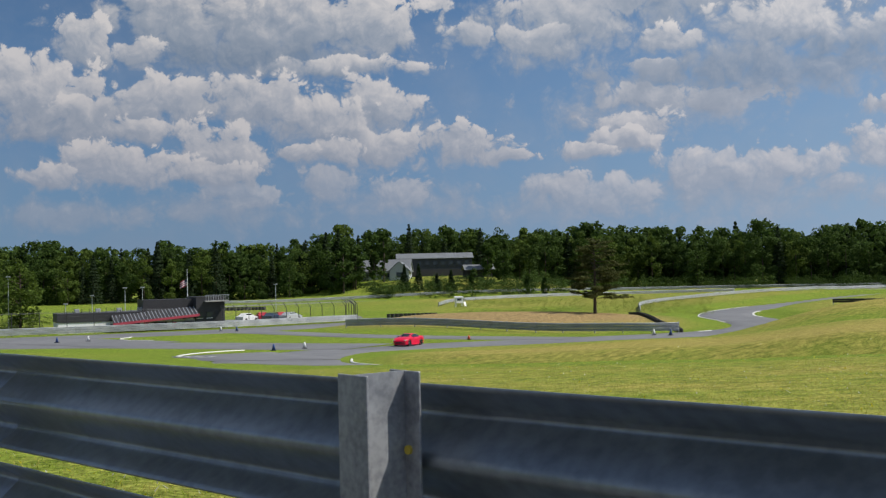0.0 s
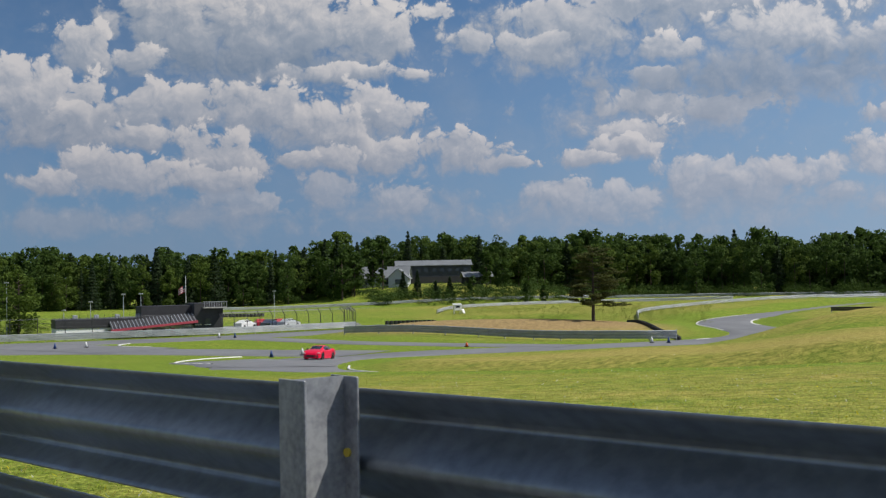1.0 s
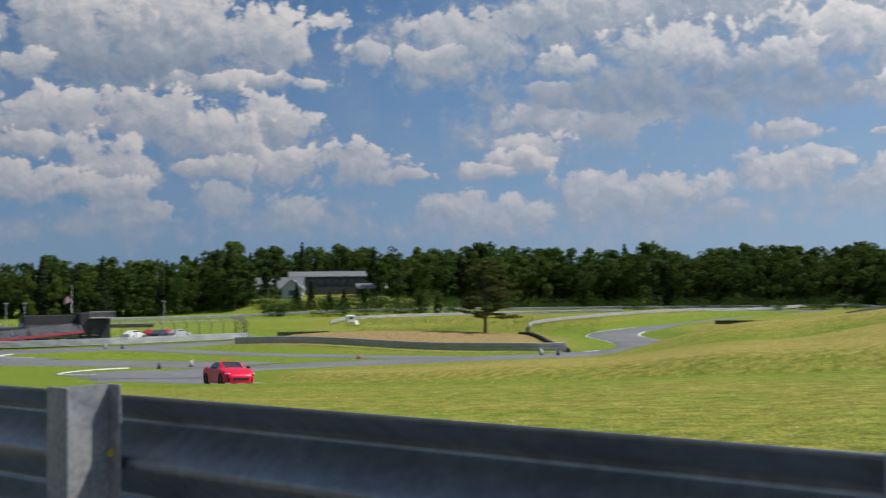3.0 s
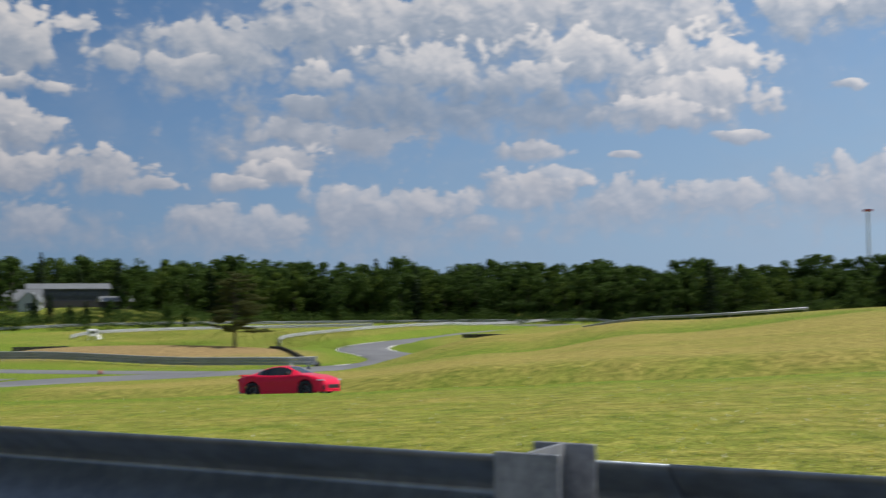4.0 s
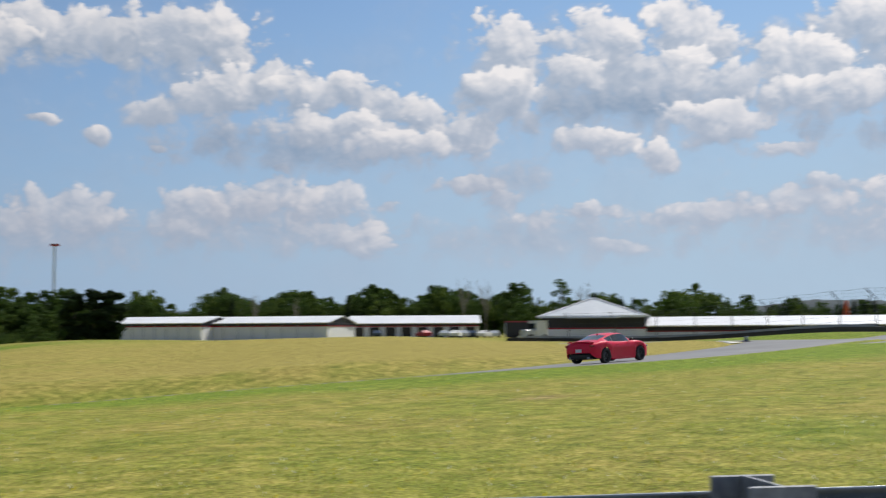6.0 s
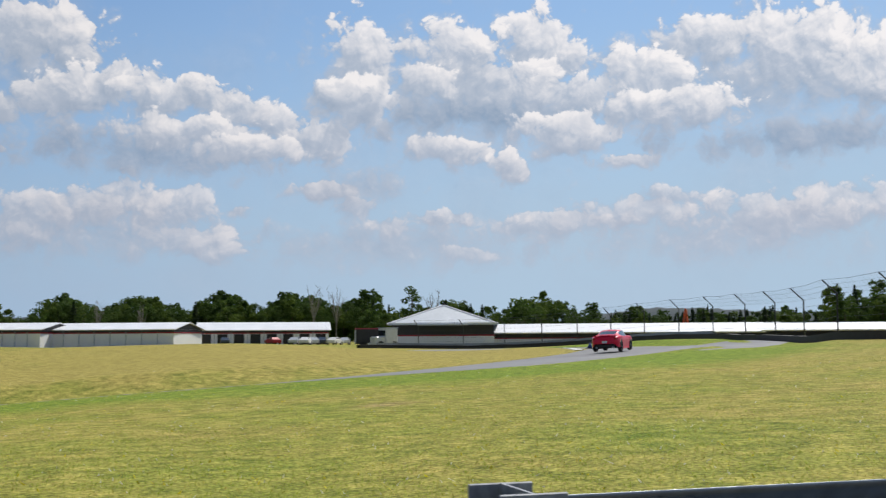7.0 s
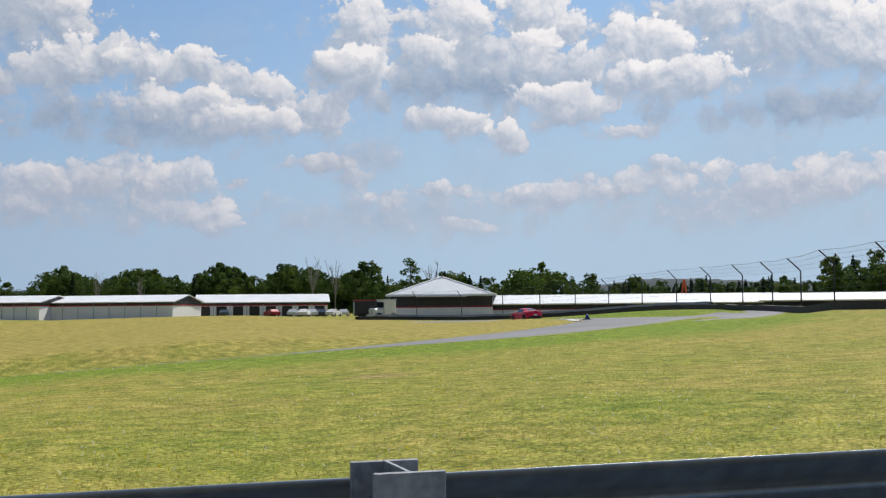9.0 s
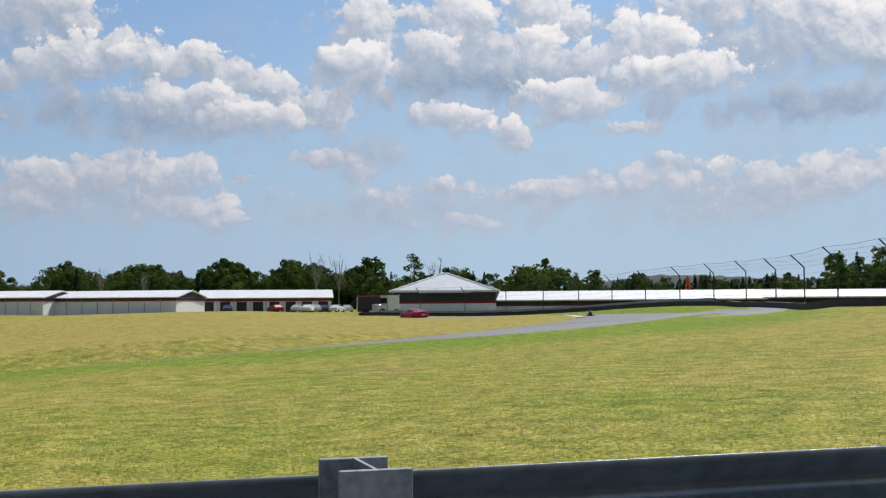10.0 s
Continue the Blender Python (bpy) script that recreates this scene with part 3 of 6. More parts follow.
def mound(x, y):
    """The brown bank inside the bend, behind its barrier."""
    u = ((x - 8) * 0.98 + (y - 172) * -0.20) / 23
    v = ((x - 8) * 0.20 + (y - 172) * 0.98) / 15
    knoll = 4.6 * np.exp(-(((x + 4) / 34) ** 2) ** 1.5 - (((y - 334) / 22) ** 2) ** 1.5)
    return 1.6 * np.exp(-(u * u) ** 1.5 - (v * v) ** 1.2) + knoll


def gz(x, y):
    return float(ground_z(x, y)[0])


def road_distance(x, y):
    best = np.full(x.shape, 1e9)
    for line, half in ROADS:
        for lo in range(0, len(x), 20000):
            sl = slice(lo, lo + 20000)
            d2 = (x[sl, None] - line[None, ::2, 0]) ** 2 + (y[sl, None] - line[None, ::2, 1]) ** 2
            best[sl] = np.minimum(best[sl], np.sqrt(d2.min(1)) - half)
    return best


def build_ground():
    fine = np.arange(-30, 100, 0.4)
    bearings = np.radians(np.concatenate([np.arange(-180, -30, 5.0), fine, np.arange(100, 180, 5.0)]))
    radii = np.concatenate([np.arange(0.8, 4, 0.4), np.geomspace(4, 420, 260), np.geomspace(450, 4900, 18)])
    n, k = len(bearings), len(radii)
    x = (radii[:, None] * np.sin(bearings)[None]).ravel()
    y = (radii[:, None] * np.cos(bearings)[None]).ravel()
    z = ground_z(x, y)
    verts = np.column_stack([x, y, z])
    verts = np.vstack([verts, [[0, 0, 0]]])
    a = (np.arange(k - 1)[:, None] * n + np.arange(n)[None]).ravel()
    b = (np.arange(k - 1)[:, None] * n + (np.arange(n)[None] + 1) % n).ravel()
    quads = np.column_stack([a, a + n, b + n, b])[:, ::-1]
    tris = [(i, (i + 1) % n, n * k)[::-1] for i in range(n)]
    me = bpy.data.meshes.new("ground")
    me.from_pydata(verts.tolist(), [], [tuple(q) for q in quads.tolist()] + tris)
    d = road_distance(verts[:, 0], verts[:, 1])
    r = np.hypot(verts[:, 0], verts[:, 1])
    bearing = np.degrees(np.arctan2(verts[:, 0], verts[:, 1]))
    # verges are kept greener, the crest of the hill and the banks dry out
    j = np.array([((MAIN[:, 0] - px) ** 2 + (MAIN[:, 1] - py) ** 2).argmin() if pr < 130 else 0 for px, py, pr in zip(verts[:, 0], verts[:, 1], r)])
    way = np.gradient(MAIN[:, :2], axis=0)[j]
    way /= np.linalg.norm(way, axis=1)[:, None]
    off = -(verts[:, 0] - MAIN[j, 0]) * way[:, 1] + (verts[:, 1] - MAIN[j, 1]) * way[:, 0]
    run = np.clip(BANK[j] / 0.02, 0, 1) * (r < 130)
    dry = 0.28 * np.clip((d - 3) / 6, 0, 1) - 0.30 * np.exp(-((d - 2.5) / 3.5) ** 2) * (1 - run)
    dry -= 0.60 * run * np.exp(-((off + HALF + 4.5) / 4.0) ** 2)
    dry += 0.60 * run * np.exp(-((off - HALF - 8) / 8.0) ** 2)
    dry += 0.35 * np.exp(-((r - 80) / 16) ** 2) * np.clip((bearing - 4) / 10, 0, 1)
    dry -= 0.70 * np.exp(-((r - 106) / 8) ** 2) * np.clip((bearing - 14) / 5, 0, 1) * np.clip((42 - bearing) / 6, 0, 1)
    dry += 0.45 * np.exp(-((r - 126) / 9) ** 2) * np.clip((bearing - 14) / 5, 0, 1) * np.clip((42 - bearing) / 6, 0, 1)
    dry -= 0.35 * np.clip((-bearing) / 6, 0, 1) * np.clip((r - 50) / 30, 0, 1)
    dry += np.interp(bearing, [-180, 8, 30, 46, 70, 180], [-0.14, -0.14, -0.08, 0.10, 0.10, 0.10])
    bare = np.clip(mound(verts[:, 0], verts[:, 1]) / 0.7 - 0.35, 0, 0.85) * (verts[:, 1] < 250)
    bare = np.maximum(bare, 0.7 * np.exp(-((verts[:, 0] - 22.6) / 1.3) ** 2 - ((verts[:, 1] - 11.2) / 0.5) ** 2))
    # unseen hard standing added on the barrier's near side, dark to dull its reflections
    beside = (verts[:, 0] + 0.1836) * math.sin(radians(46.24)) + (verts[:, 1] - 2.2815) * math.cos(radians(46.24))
    unseen_gravel = np.clip(-beside / 0.3, 0, 1) * np.clip((14 - r) / 3, 0, 1)
    for key, value in (("dry", dry), ("bare", bare), ("unseen_gravel", unseen_gravel)):
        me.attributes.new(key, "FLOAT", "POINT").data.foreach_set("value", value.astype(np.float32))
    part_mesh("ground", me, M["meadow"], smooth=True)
    tagged(bpy.data.objects["ground"], "rolling mown meadow, green with dry straw patches", "ground", kind="structure")


def strip(name, line, left, right, mat, lift, label="", category="", parent=None, skirt=0.25):
    """A ribbon along a line between two offsets to its left, lying on the ground."""
    d = np.gradient(line[:, :2], axis=0)
    d /= np.linalg.norm(d, axis=1)[:, None]
    nrm = np.column_stack([-d[:, 1], d[:, 0]])
    cols = [left - skirt, *np.linspace(left, right, 5), right + skirt]
    verts = []
    for c, o in enumerate(cols):
        p = line[:, :2] + nrm * o
        zz = ground_z(p[:, 0], p[:, 1]) + (lift if 0 < c < 6 else -0.12)
        verts.append(np.column_stack([p, zz]))
    k = len(line)
    v = np.vstack(verts)
    faces = [(c * k + i, c * k + i + 1, (c + 1) * k + i + 1, (c + 1) * k + i) for c in range(6) for i in range(k - 1)]
    ob = raw(name, v, faces, mat, parent, smooth=True)
    if category:
        tagged(ob, label, category, kind="structure")
    return ob


# ---- ground, roads, kerbs ----
build_ground()
strip("road", MAIN, -HALF, HALF, M["asphalt"], 0.024, "grey asphalt race track winding over the meadow", "road")
strip("road", APRON, -4.5, 4.5, M["asphalt"], 0.042, "grey asphalt apron inside the bend", "road")
strip("road", RUNOFF, -4.0, 4.0, M["asphalt"], 0.018, "grey asphalt run-off outside the bend", "road")
strip("road", PADDOCK, -8, 8, M["asphalt"], 0.02, "grey asphalt paddock behind the pit wall", "road")
strip("road", LEFT, -5.2, 5.2, M["asphalt"], 0.030, "grey asphalt track joining the bend", "road")
strip("road", PIT, -6.2, 6.2, M["asphalt"], 0.036, "wide grey asphalt pit straight", "road")
strip("road", LINK, -6.0, 6.0, M["asphalt"], 0.048, "grey asphalt link to the pit straight", "road")
strip("road", ENTRY, -2.8, 2.8, M["asphalt"], 0.054, "narrow grey asphalt lane between grass islands", "road")
strip("road", BACK, -5.5, 5.5, M["asphalt"], 0.024, "distant grey asphalt track below the woods", "road")


# ---- the near crash barrier ----
RAIL_X, RAIL_Y, RAIL_TURN, POST_GAP, POST_TOP = -0.1836, 2.2815, -46.24, 1.905, 1.062
BARRIER = thing("crash_barrier", pose(RAIL_X, RAIL_Y, 0, 0, 0, RAIL_TURN), "galvanised double-beam crash barrier on steel posts", "crash barrier")


def i_post(height=POST_TOP + 0.6):
    """A rolled I-section post: two flanges and a web, its top at z = 0."""
    bm = bmesh.new()
    for y in (0.003, 0.130):
        box(bm, 0, y, -height / 2, 0.099, 0.006, height, bevel=0.0015)
    box(bm, 0, 0.0665, -height / 2, 0.005, 0.121, height)
    return bm


def w_beam(length):
    """A W-beam rail panel, seen from its post side; x along, y away, z up from its lower edge."""
    shape = spline([(0.015, 0.312), (0.02, 0.300), (0.075, 0.262), (0.083, 0.250), (0.080, 0.238), (0.006, 0.172), (0.0, 0.156),
                    (0.006, 0.140), (0.080, 0.074), (0.083, 0.062), (0.075, 0.050), (0.02, 0.012), (0.015, 0.0)], 0.006)
    bm = bmesh.new()
    rows = []
    for x in np.linspace(0, length, 9):
        rows.append([bm.verts.new((x, y, z)) for y, z in shape] + [bm.verts.new((x, y + 0.003, z)) for y, z in shape[::-1]])
    n = len(rows[0])
    for a, b in zip(rows, rows[1:]):
        for i in range(n):
            bm.faces.new((a[i], a[(i + 1) % n], b[(i + 1) % n], b[i]))
    for r in (rows[0], rows[-1]):
        bm.faces.new(r)
    bmesh.ops.recalc_face_normals(bm, faces=bm.faces)
    return bm


def bolt_mesh():
    bm = bmesh.new()
    tube(bm, (0, -0.004, 0), (0, 0.006, 0), 0.0095, sides=10)
    return bm


def near_barrier():
    first = part("post", i_post(), M["zinc"], BARRIER, "weathered galvanised I-section post")
    post_me = first.data
    first.location = (-9 * POST_GAP, 0, POST_TOP)
    for i in (*range(-8, -1), *range(0, 10)):
        ob = part_mesh("post", post_me, M["zinc"], BARRIER)
        ob.location = (i * POST_GAP, 0, POST_TOP + 0.004 * i)
        ob.rotation_euler = (radians(random.uniform(-0.6, 0.6)), radians(random.uniform(-0.5, 0.5)), radians(-5.0 if i == 0 else random.uniform(-1, 1)))
    beam = part("beam", w_beam(2 * POST_GAP + 0.30), M["galvanised"], BARRIER, "corrugated galvanised steel beam", smooth=True)
    beam_me = beam.data
    bolt = part("bolt", bolt_mesh(), M["yellow"], BARRIER, "yellow-painted bolt head")
    for k, i in enumerate(range(-9, 9, 2)):
        for low in (0.732, 0.372):
            ob = beam if (k, low) == (0, 0.732) else part_mesh("beam", beam_me, M["galvanised"], BARRIER)
            ob.location = (i * POST_GAP - 0.15, 0.142 + 0.0035 * (k % 2), low - 0.009 + 0.004 * i)
            ob.rotation_euler = (0, -0.0021, 0)
    first_bolt = True
    for i in (-3, -2, 0, 1, 2, 3, 4, 5):
        for low in (0.732, 0.372):
            ob = bolt if first_bolt else part_mesh("bolt", bolt.data, M["yellow"], BARRIER)
            first_bolt = False
            ob.location = (i * POST_GAP + 0.026, 0.123, low + 0.172 + 0.004 * i)


near_barrier()


# ---- quads in bulk: leaves and grass ----
def quad_mesh(name, quads, mat, parent=None, label=""):
    """One mesh from an array of separate quads (n, 4, 3)."""
    n = len(quads)
    me = bpy.data.meshes.new(name)
    me.vertices.add(n * 4)
    me.vertices.foreach_set("co", quads.reshape(-1).astype(np.float32))
    me.loops.add(n * 4)
    me.loops.foreach_set("vertex_index", np.arange(n * 4, dtype=np.int32))
    me.polygons.add(n)
    me.polygons.foreach_set("loop_start", np.arange(0, n * 4, 4, dtype=np.int32))
    me.update(calc_edges=True)
    me.validate()
    return part_mesh(name, me, mat, parent, label)


rng_np = np.random.default_rng(7)


def leaves_at(points, size, flat=0.5):
    """Leaf sprays: a random small quad, bent to a diamond, at every point."""
    n = len(points)
    a = rng_np.normal(size=(n, 3))
    a[:, 2] *= flat
    a /= np.linalg.norm(a, axis=1)[:, None]
    b = np.cross(a, rng_np.normal(size=(n, 3)))
    b /= np.linalg.norm(b, axis=1)[:, None]
    s = (size * rng_np.uniform(0.6, 1.35, n))[:, None]
    p = points
    return np.stack([p - a * s, p + b * s * 0.6, p + a * s, p - b * s * 0.6], 1)


def broad_crown(height, width, count, size, seed, low=0.22):
    """A broadleaf crown: lumps of leaf sprays round limbs, gaps between them."""
    g = np.random.default_rng(seed)
    lumps = []
    for _ in range(30):
        h = g.uniform(low, 1.0)
        reach = width / 2 * (1 - abs((h - 0.52) / 0.55) ** 2.2) * 0.75
        ang, rad = g.uniform(0, 2 * np.pi), reach * np.sqrt(g.uniform(0.1, 1))
        lumps.append((rad * np.cos(ang), rad * np.sin(ang), h * height * 0.93, width * g.uniform(0.10, 0.19)))
    lumps = np.array(lumps)
    pick = g.integers(0, len(lumps), count)
    d = g.normal(size=(count, 3))
    d /= np.linalg.norm(d, axis=1)[:, None]
    r = g.uniform(0.55, 1.05, count)
    p = lumps[pick, :3] + d * (lumps[pick, 3] * r)[:, None] * np.array([1, 1, 0.8])
    return leaves_at(p, size)


def needle_crown(height, width, count, size, seed, low=0.12):
    """A conifer: whorls of drooping boughs that shorten towards the tip."""
    g = np.random.default_rng(seed)
    whorl = np.round(g.uniform(0, 1, count) ** 1.3 * 13) / 13
    h = low + (1 - low) * whorl
    reach = width / 2 * (1.02 - whorl) * g.uniform(0.2, 1.0, count) ** 0.6
    ang = np.round(g.uniform(0, 7, count)) / 7 * 2 * np.pi + whorl * 9 + g.normal(0, 0.22, count)
    p = np.column_stack([reach * np.cos(ang), reach * np.sin(ang), h * height - reach * 0.25 + g.normal(0, 0.12, count)])
    return leaves_at(p, size, 0.25)


def limbs(bm, height, spread, seed, base=0.0, trunk=0.2, count=9):
    g = random.Random(seed)
    tube(bm, (0, 0, base - 0.3), (0.1, 0.05, height * 0.5), trunk, trunk * 0.6)
    tube(bm, (0.1, 0.05, height * 0.49), (0.0, 0.1, height * 0.92), trunk * 0.6, trunk * 0.12)
    for i in range(count):
        h = height * g.uniform(0.3, 0.8)
        a, l = g.uniform(0, 6.28), spread * g.uniform(0.5, 0.95) * (1.15 - h / height)
        tube(bm, (0.05, 0.05, h), (l * math.cos(a), l * math.sin(a), h + l * g.uniform(0.2, 0.7)), trunk * 0.35, trunk * 0.06, sides=5)


def leaf_triangles(points, facing_out, size, g):
    """Small leaf sprays as triangles, turned roughly the way their clump faces."""
    n = len(points)
    nrm = facing_out + g.normal(0, 0.55, (n, 3))
    nrm /= np.linalg.norm(nrm, axis=1)[:, None]
    a = np.cross(nrm, g.normal(size=(n, 3)))
    a /= np.linalg.norm(a, axis=1)[:, None]
    b = np.cross(nrm, a)
    s = (size * g.uniform(0.6, 1.4, n))[:, None]
    return np.stack([points + a * s, points - a * s * 0.5 + b * s * 0.87, points - a * s * 0.5 - b * s * 0.87], 1)


def clump_crown(width, count, size, seed, low=0.06, clumps=26):
    """A broadleaf crown one metre high: rounded clumps, smaller towards the top, with gaps between."""
    g = np.random.default_rng(seed)
    h = low + (1 - low) * g.uniform(0, 1, clumps) ** 0.85
    reach = width / 2 * np.sqrt(np.clip(1 - np.abs((h - 0.45) / 0.60) ** 2.4, 0.02, 1)) * 0.80
    ang, out = g.uniform(0, 2 * np.pi, clumps), np.sqrt(g.uniform(0.05, 1, clumps))
    rad = width * g.uniform(0.11, 0.20, clumps) * (1.15 - 0.45 * h)
    mid = np.column_stack([reach * out * np.cos(ang), reach * out * np.sin(ang), h - rad * 0.7])
    pick = g.choice(clumps, count, p=rad ** 2 / (rad ** 2).sum())
    d = g.normal(size=(count, 3)) + (0, 0, 0.25)
    d /= np.linalg.norm(d, axis=1)[:, None]
    p = mid[pick] + d * (rad[pick] * g.uniform(0.72, 1.08, count))[:, None] * (1, 1, 0.85)
    return leaf_triangles(p, d * 1.1 + (0, 0, 0.15), size, g)


def spire_crown(width, count, size, seed):
    """A conifer one metre high: whorls of drooping boughs that shorten towards the tip."""
    g = np.random.default_rng(seed)
    whorl = np.round(g.uniform(0, 1, count) ** 1.25 * 15) / 15
    reach = width / 2 * (1.03 - whorl) ** 0.8 * g.uniform(0.1, 1.0, count) ** 0.6
    ang = np.round(g.uniform(0, 8, count)) / 8 * 2 * np.pi + whorl * 9 + g.normal(0, 0.25, count)
    p = np.column_stack([reach * np.cos(ang), reach * np.sin(ang), 0.1 + 0.88 * whorl - reach * 0.3 + g.normal(0, 0.010, count)])
    return leaf_triangles(p, np.column_stack([np.cos(ang), np.sin(ang), np.full(count, 0.9)]), size, g)


SHAPES = ((0.62, 0.04), (0.52, 0.10), (0.70, 0.04), (0.46, 0.02), (0.58, 0.16))
FINE = [clump_crown(w, 2500, 0.0175, 20 + i, low) for i, (w, low) in enumerate(SHAPES)]
PLAIN = [clump_crown(w * 1.25, 1100, 0.030, 60 + i, 0.3) for i, (w, low) in enumerate(SHAPES)]
SPIRE = [spire_crown(w, 1700, 0.020, 40 + i) for i, w in enumerate((0.42, 0.34, 0.38))]
BROAD = [broad_crown(1.0, 0.72, 950, 0.030, 22, 0.05)]


def tri_mesh(name, tris, mat, parent=None, label=""):
    """One mesh from an array of separate triangles (n, 3, 3)."""
    n = len(tris)
    me = bpy.data.meshes.new(name)
    me.vertices.add(n * 3)
    me.vertices.foreach_set("co", tris.reshape(-1).astype(np.float32))
    me.loops.add(n * 3)
    me.loops.foreach_set("vertex_index", np.arange(n * 3, dtype=np.int32))
    me.polygons.add(n)
    me.polygons.foreach_set("loop_start", np.arange(0, n * 3, 3, dtype=np.int32))
    me.update(calc_edges=True)
    return part_mesh(name, me, mat, parent, label)


def place_crowns(spots, kinds):
    out = []
    for x, y, z, h, k in spots:
        a = rng_np.uniform(0, 6.28)
        c, s = math.cos(a), math.sin(a)
        m = np.array([[c, -s, 0], [s, c, 0], [0, 0, 1]]) * h * np.array([[rng_np.uniform(0.85, 1.2)], [rng_np.uniform(0.85, 1.2)], [1.0]])
        out.append(kinds[k % len(kinds)] @ m.T + np.array([x, y, z]))
    return np.concatenate(out)


def woods(name, b1, b2, near, deep, tall, label, conifer=0.25, gap=3.7):
    """A belt of far woodland between two bearings, as stuff: crowns of leaves, trunks at its edge."""
    crowns = collections.defaultdict(list)
    trunks = bmesh.new()
    r = near
    while r < near + deep:
        kinds = "fine" if r < near + 8 else "plain"
        b = b1 + rng_np.uniform(0, 1)
        while b < b2:
            rr = r + rng_np.uniform(-3, 3)
            x, y = rr * math.sin(radians(b)), rr * math.cos(radians(b))
            z = gz(x, y) - 0.3
            h = tall(b) * rng_np.uniform(0.78, 1.10) * (0.92 if kinds == "fine" else 1.0)
            k = int(rng_np.integers(0, 30))
            pick = rng_np.uniform()
            crowns["spire" if pick < conifer else kinds + "_bright" if pick < conifer + 0.17 else kinds].append((x, y, z, h, k))
            if r < near + 8:
                tube(trunks, (x, y, z - 0.2), (x, y, z + h * 0.6), 0.22, 0.08, sides=5)
            b += math.degrees(gap / rr) * rng_np.uniform(0.7, 1.3)
        r += 5.5
    wood = thing(name, Matrix.Identity(4), label, "woods", kind="stuff")
    for key, spots in sorted(crowns.items()):
        shapes = SPIRE if key == "spire" else FINE if key.startswith("fine") else PLAIN
        tri_mesh("foliage", place_crowns(spots, shapes), M["leaf_dark" if key == "spire" else "leaf_bright" if key.endswith("bright") else "leaf"], wood)
    part("trunks", trunks, M["bark"], wood)
    return wood


woods("woods", -34, -4, 318, 24, lambda b: 15.0 + 0.9 * math.sin(b * 0.9), "dense dark mixed woodland behind the paddock", 0.2)
woods("woods", -4, 12, 352, 24, lambda b: 18.2 + 0.8 * math.sin(b), "dense mixed woodland above the far track", 0.08)
woods("woods", 12, 38.5, 335, 24, lambda b: (17.6 if b < 24 else 16.6 if b < 31 else 14.8) + 0.6 * math.sin(b * 1.3), "dense mixed woodland above the far track", 0.06)
woods("woods", 38.5, 60, 330, 24, lambda b: 12.8 + 1.8 * math.sin(b * 1.7), "low mixed woodland behind the garages", 0.05, 3.0)
woods("woods", 60, 71, 250, 22, lambda b: 9.6 + 1.4 * math.sin(b * 1.4), "low mixed woodland behind the clubhouse", 0.25, 3.4)
woods("woods", 71, 83, 330, 20, lambda b: 9.2 + 1.0 * math.sin(b * 2), "far row of young conifers behind the fence", 0.5, 2.4)
woods("woods", 82, 110, 240, 24, lambda b: 10.0 + 1.5 * math.sin(b), "mixed woodland behind the debris fence", 0.4)


def far_hills():
    """Wooded ridges beyond the woods, blue because the haze is put into their colour."""
    for dist, top, b1, b2, seed in ((2400, 88, 30, 66, 1.0), (2900, 82, 62, 112, 5.0), (2600, 60, -40, -12, 9.0)):
        verts, faces = [], []
        bs = np.linspace(b1, b2, 220)
        for i, b in enumerate(bs):
            fade = min(1, (i + 1) / 50, (220 - i) / 50)
            h = top * fade * (0.75 + 0.25 * math.sin(b * 0.21 + seed)) + 5 * noise.noise((b * 2.0, seed, 0)) + 4 * noise.noise((b * 9.0, seed, 3))
            for d, z in ((dist, -5), (dist + 150, h * 0.75), (dist + 300, h), (dist + 600, h * 0.9), (dist + 1200, -5)):
                verts.append((d * math.sin(radians(b)), d * math.cos(radians(b)), z))
        for i in range(219):
            for j in range(4):
                faces.append((i * 5 + j, i * 5 + j + 1, i * 5 + j + 6, i * 5 + j + 5))
        tagged(raw("backdrop", verts, faces, M["far_hill"], smooth=True), "far wooded ridge tinted blue-green for haze", "hills", kind="structure")


far_hills()


# ---- the red coupe ----
def curve(x, *keys):
    ks = np.array(keys)
    return float(np.interp(x, ks[:, 0], ks[:, 1]))


FRONT_AXLE, REAR_AXLE, WHEEL_R = 1.29, -1.285, 0.325


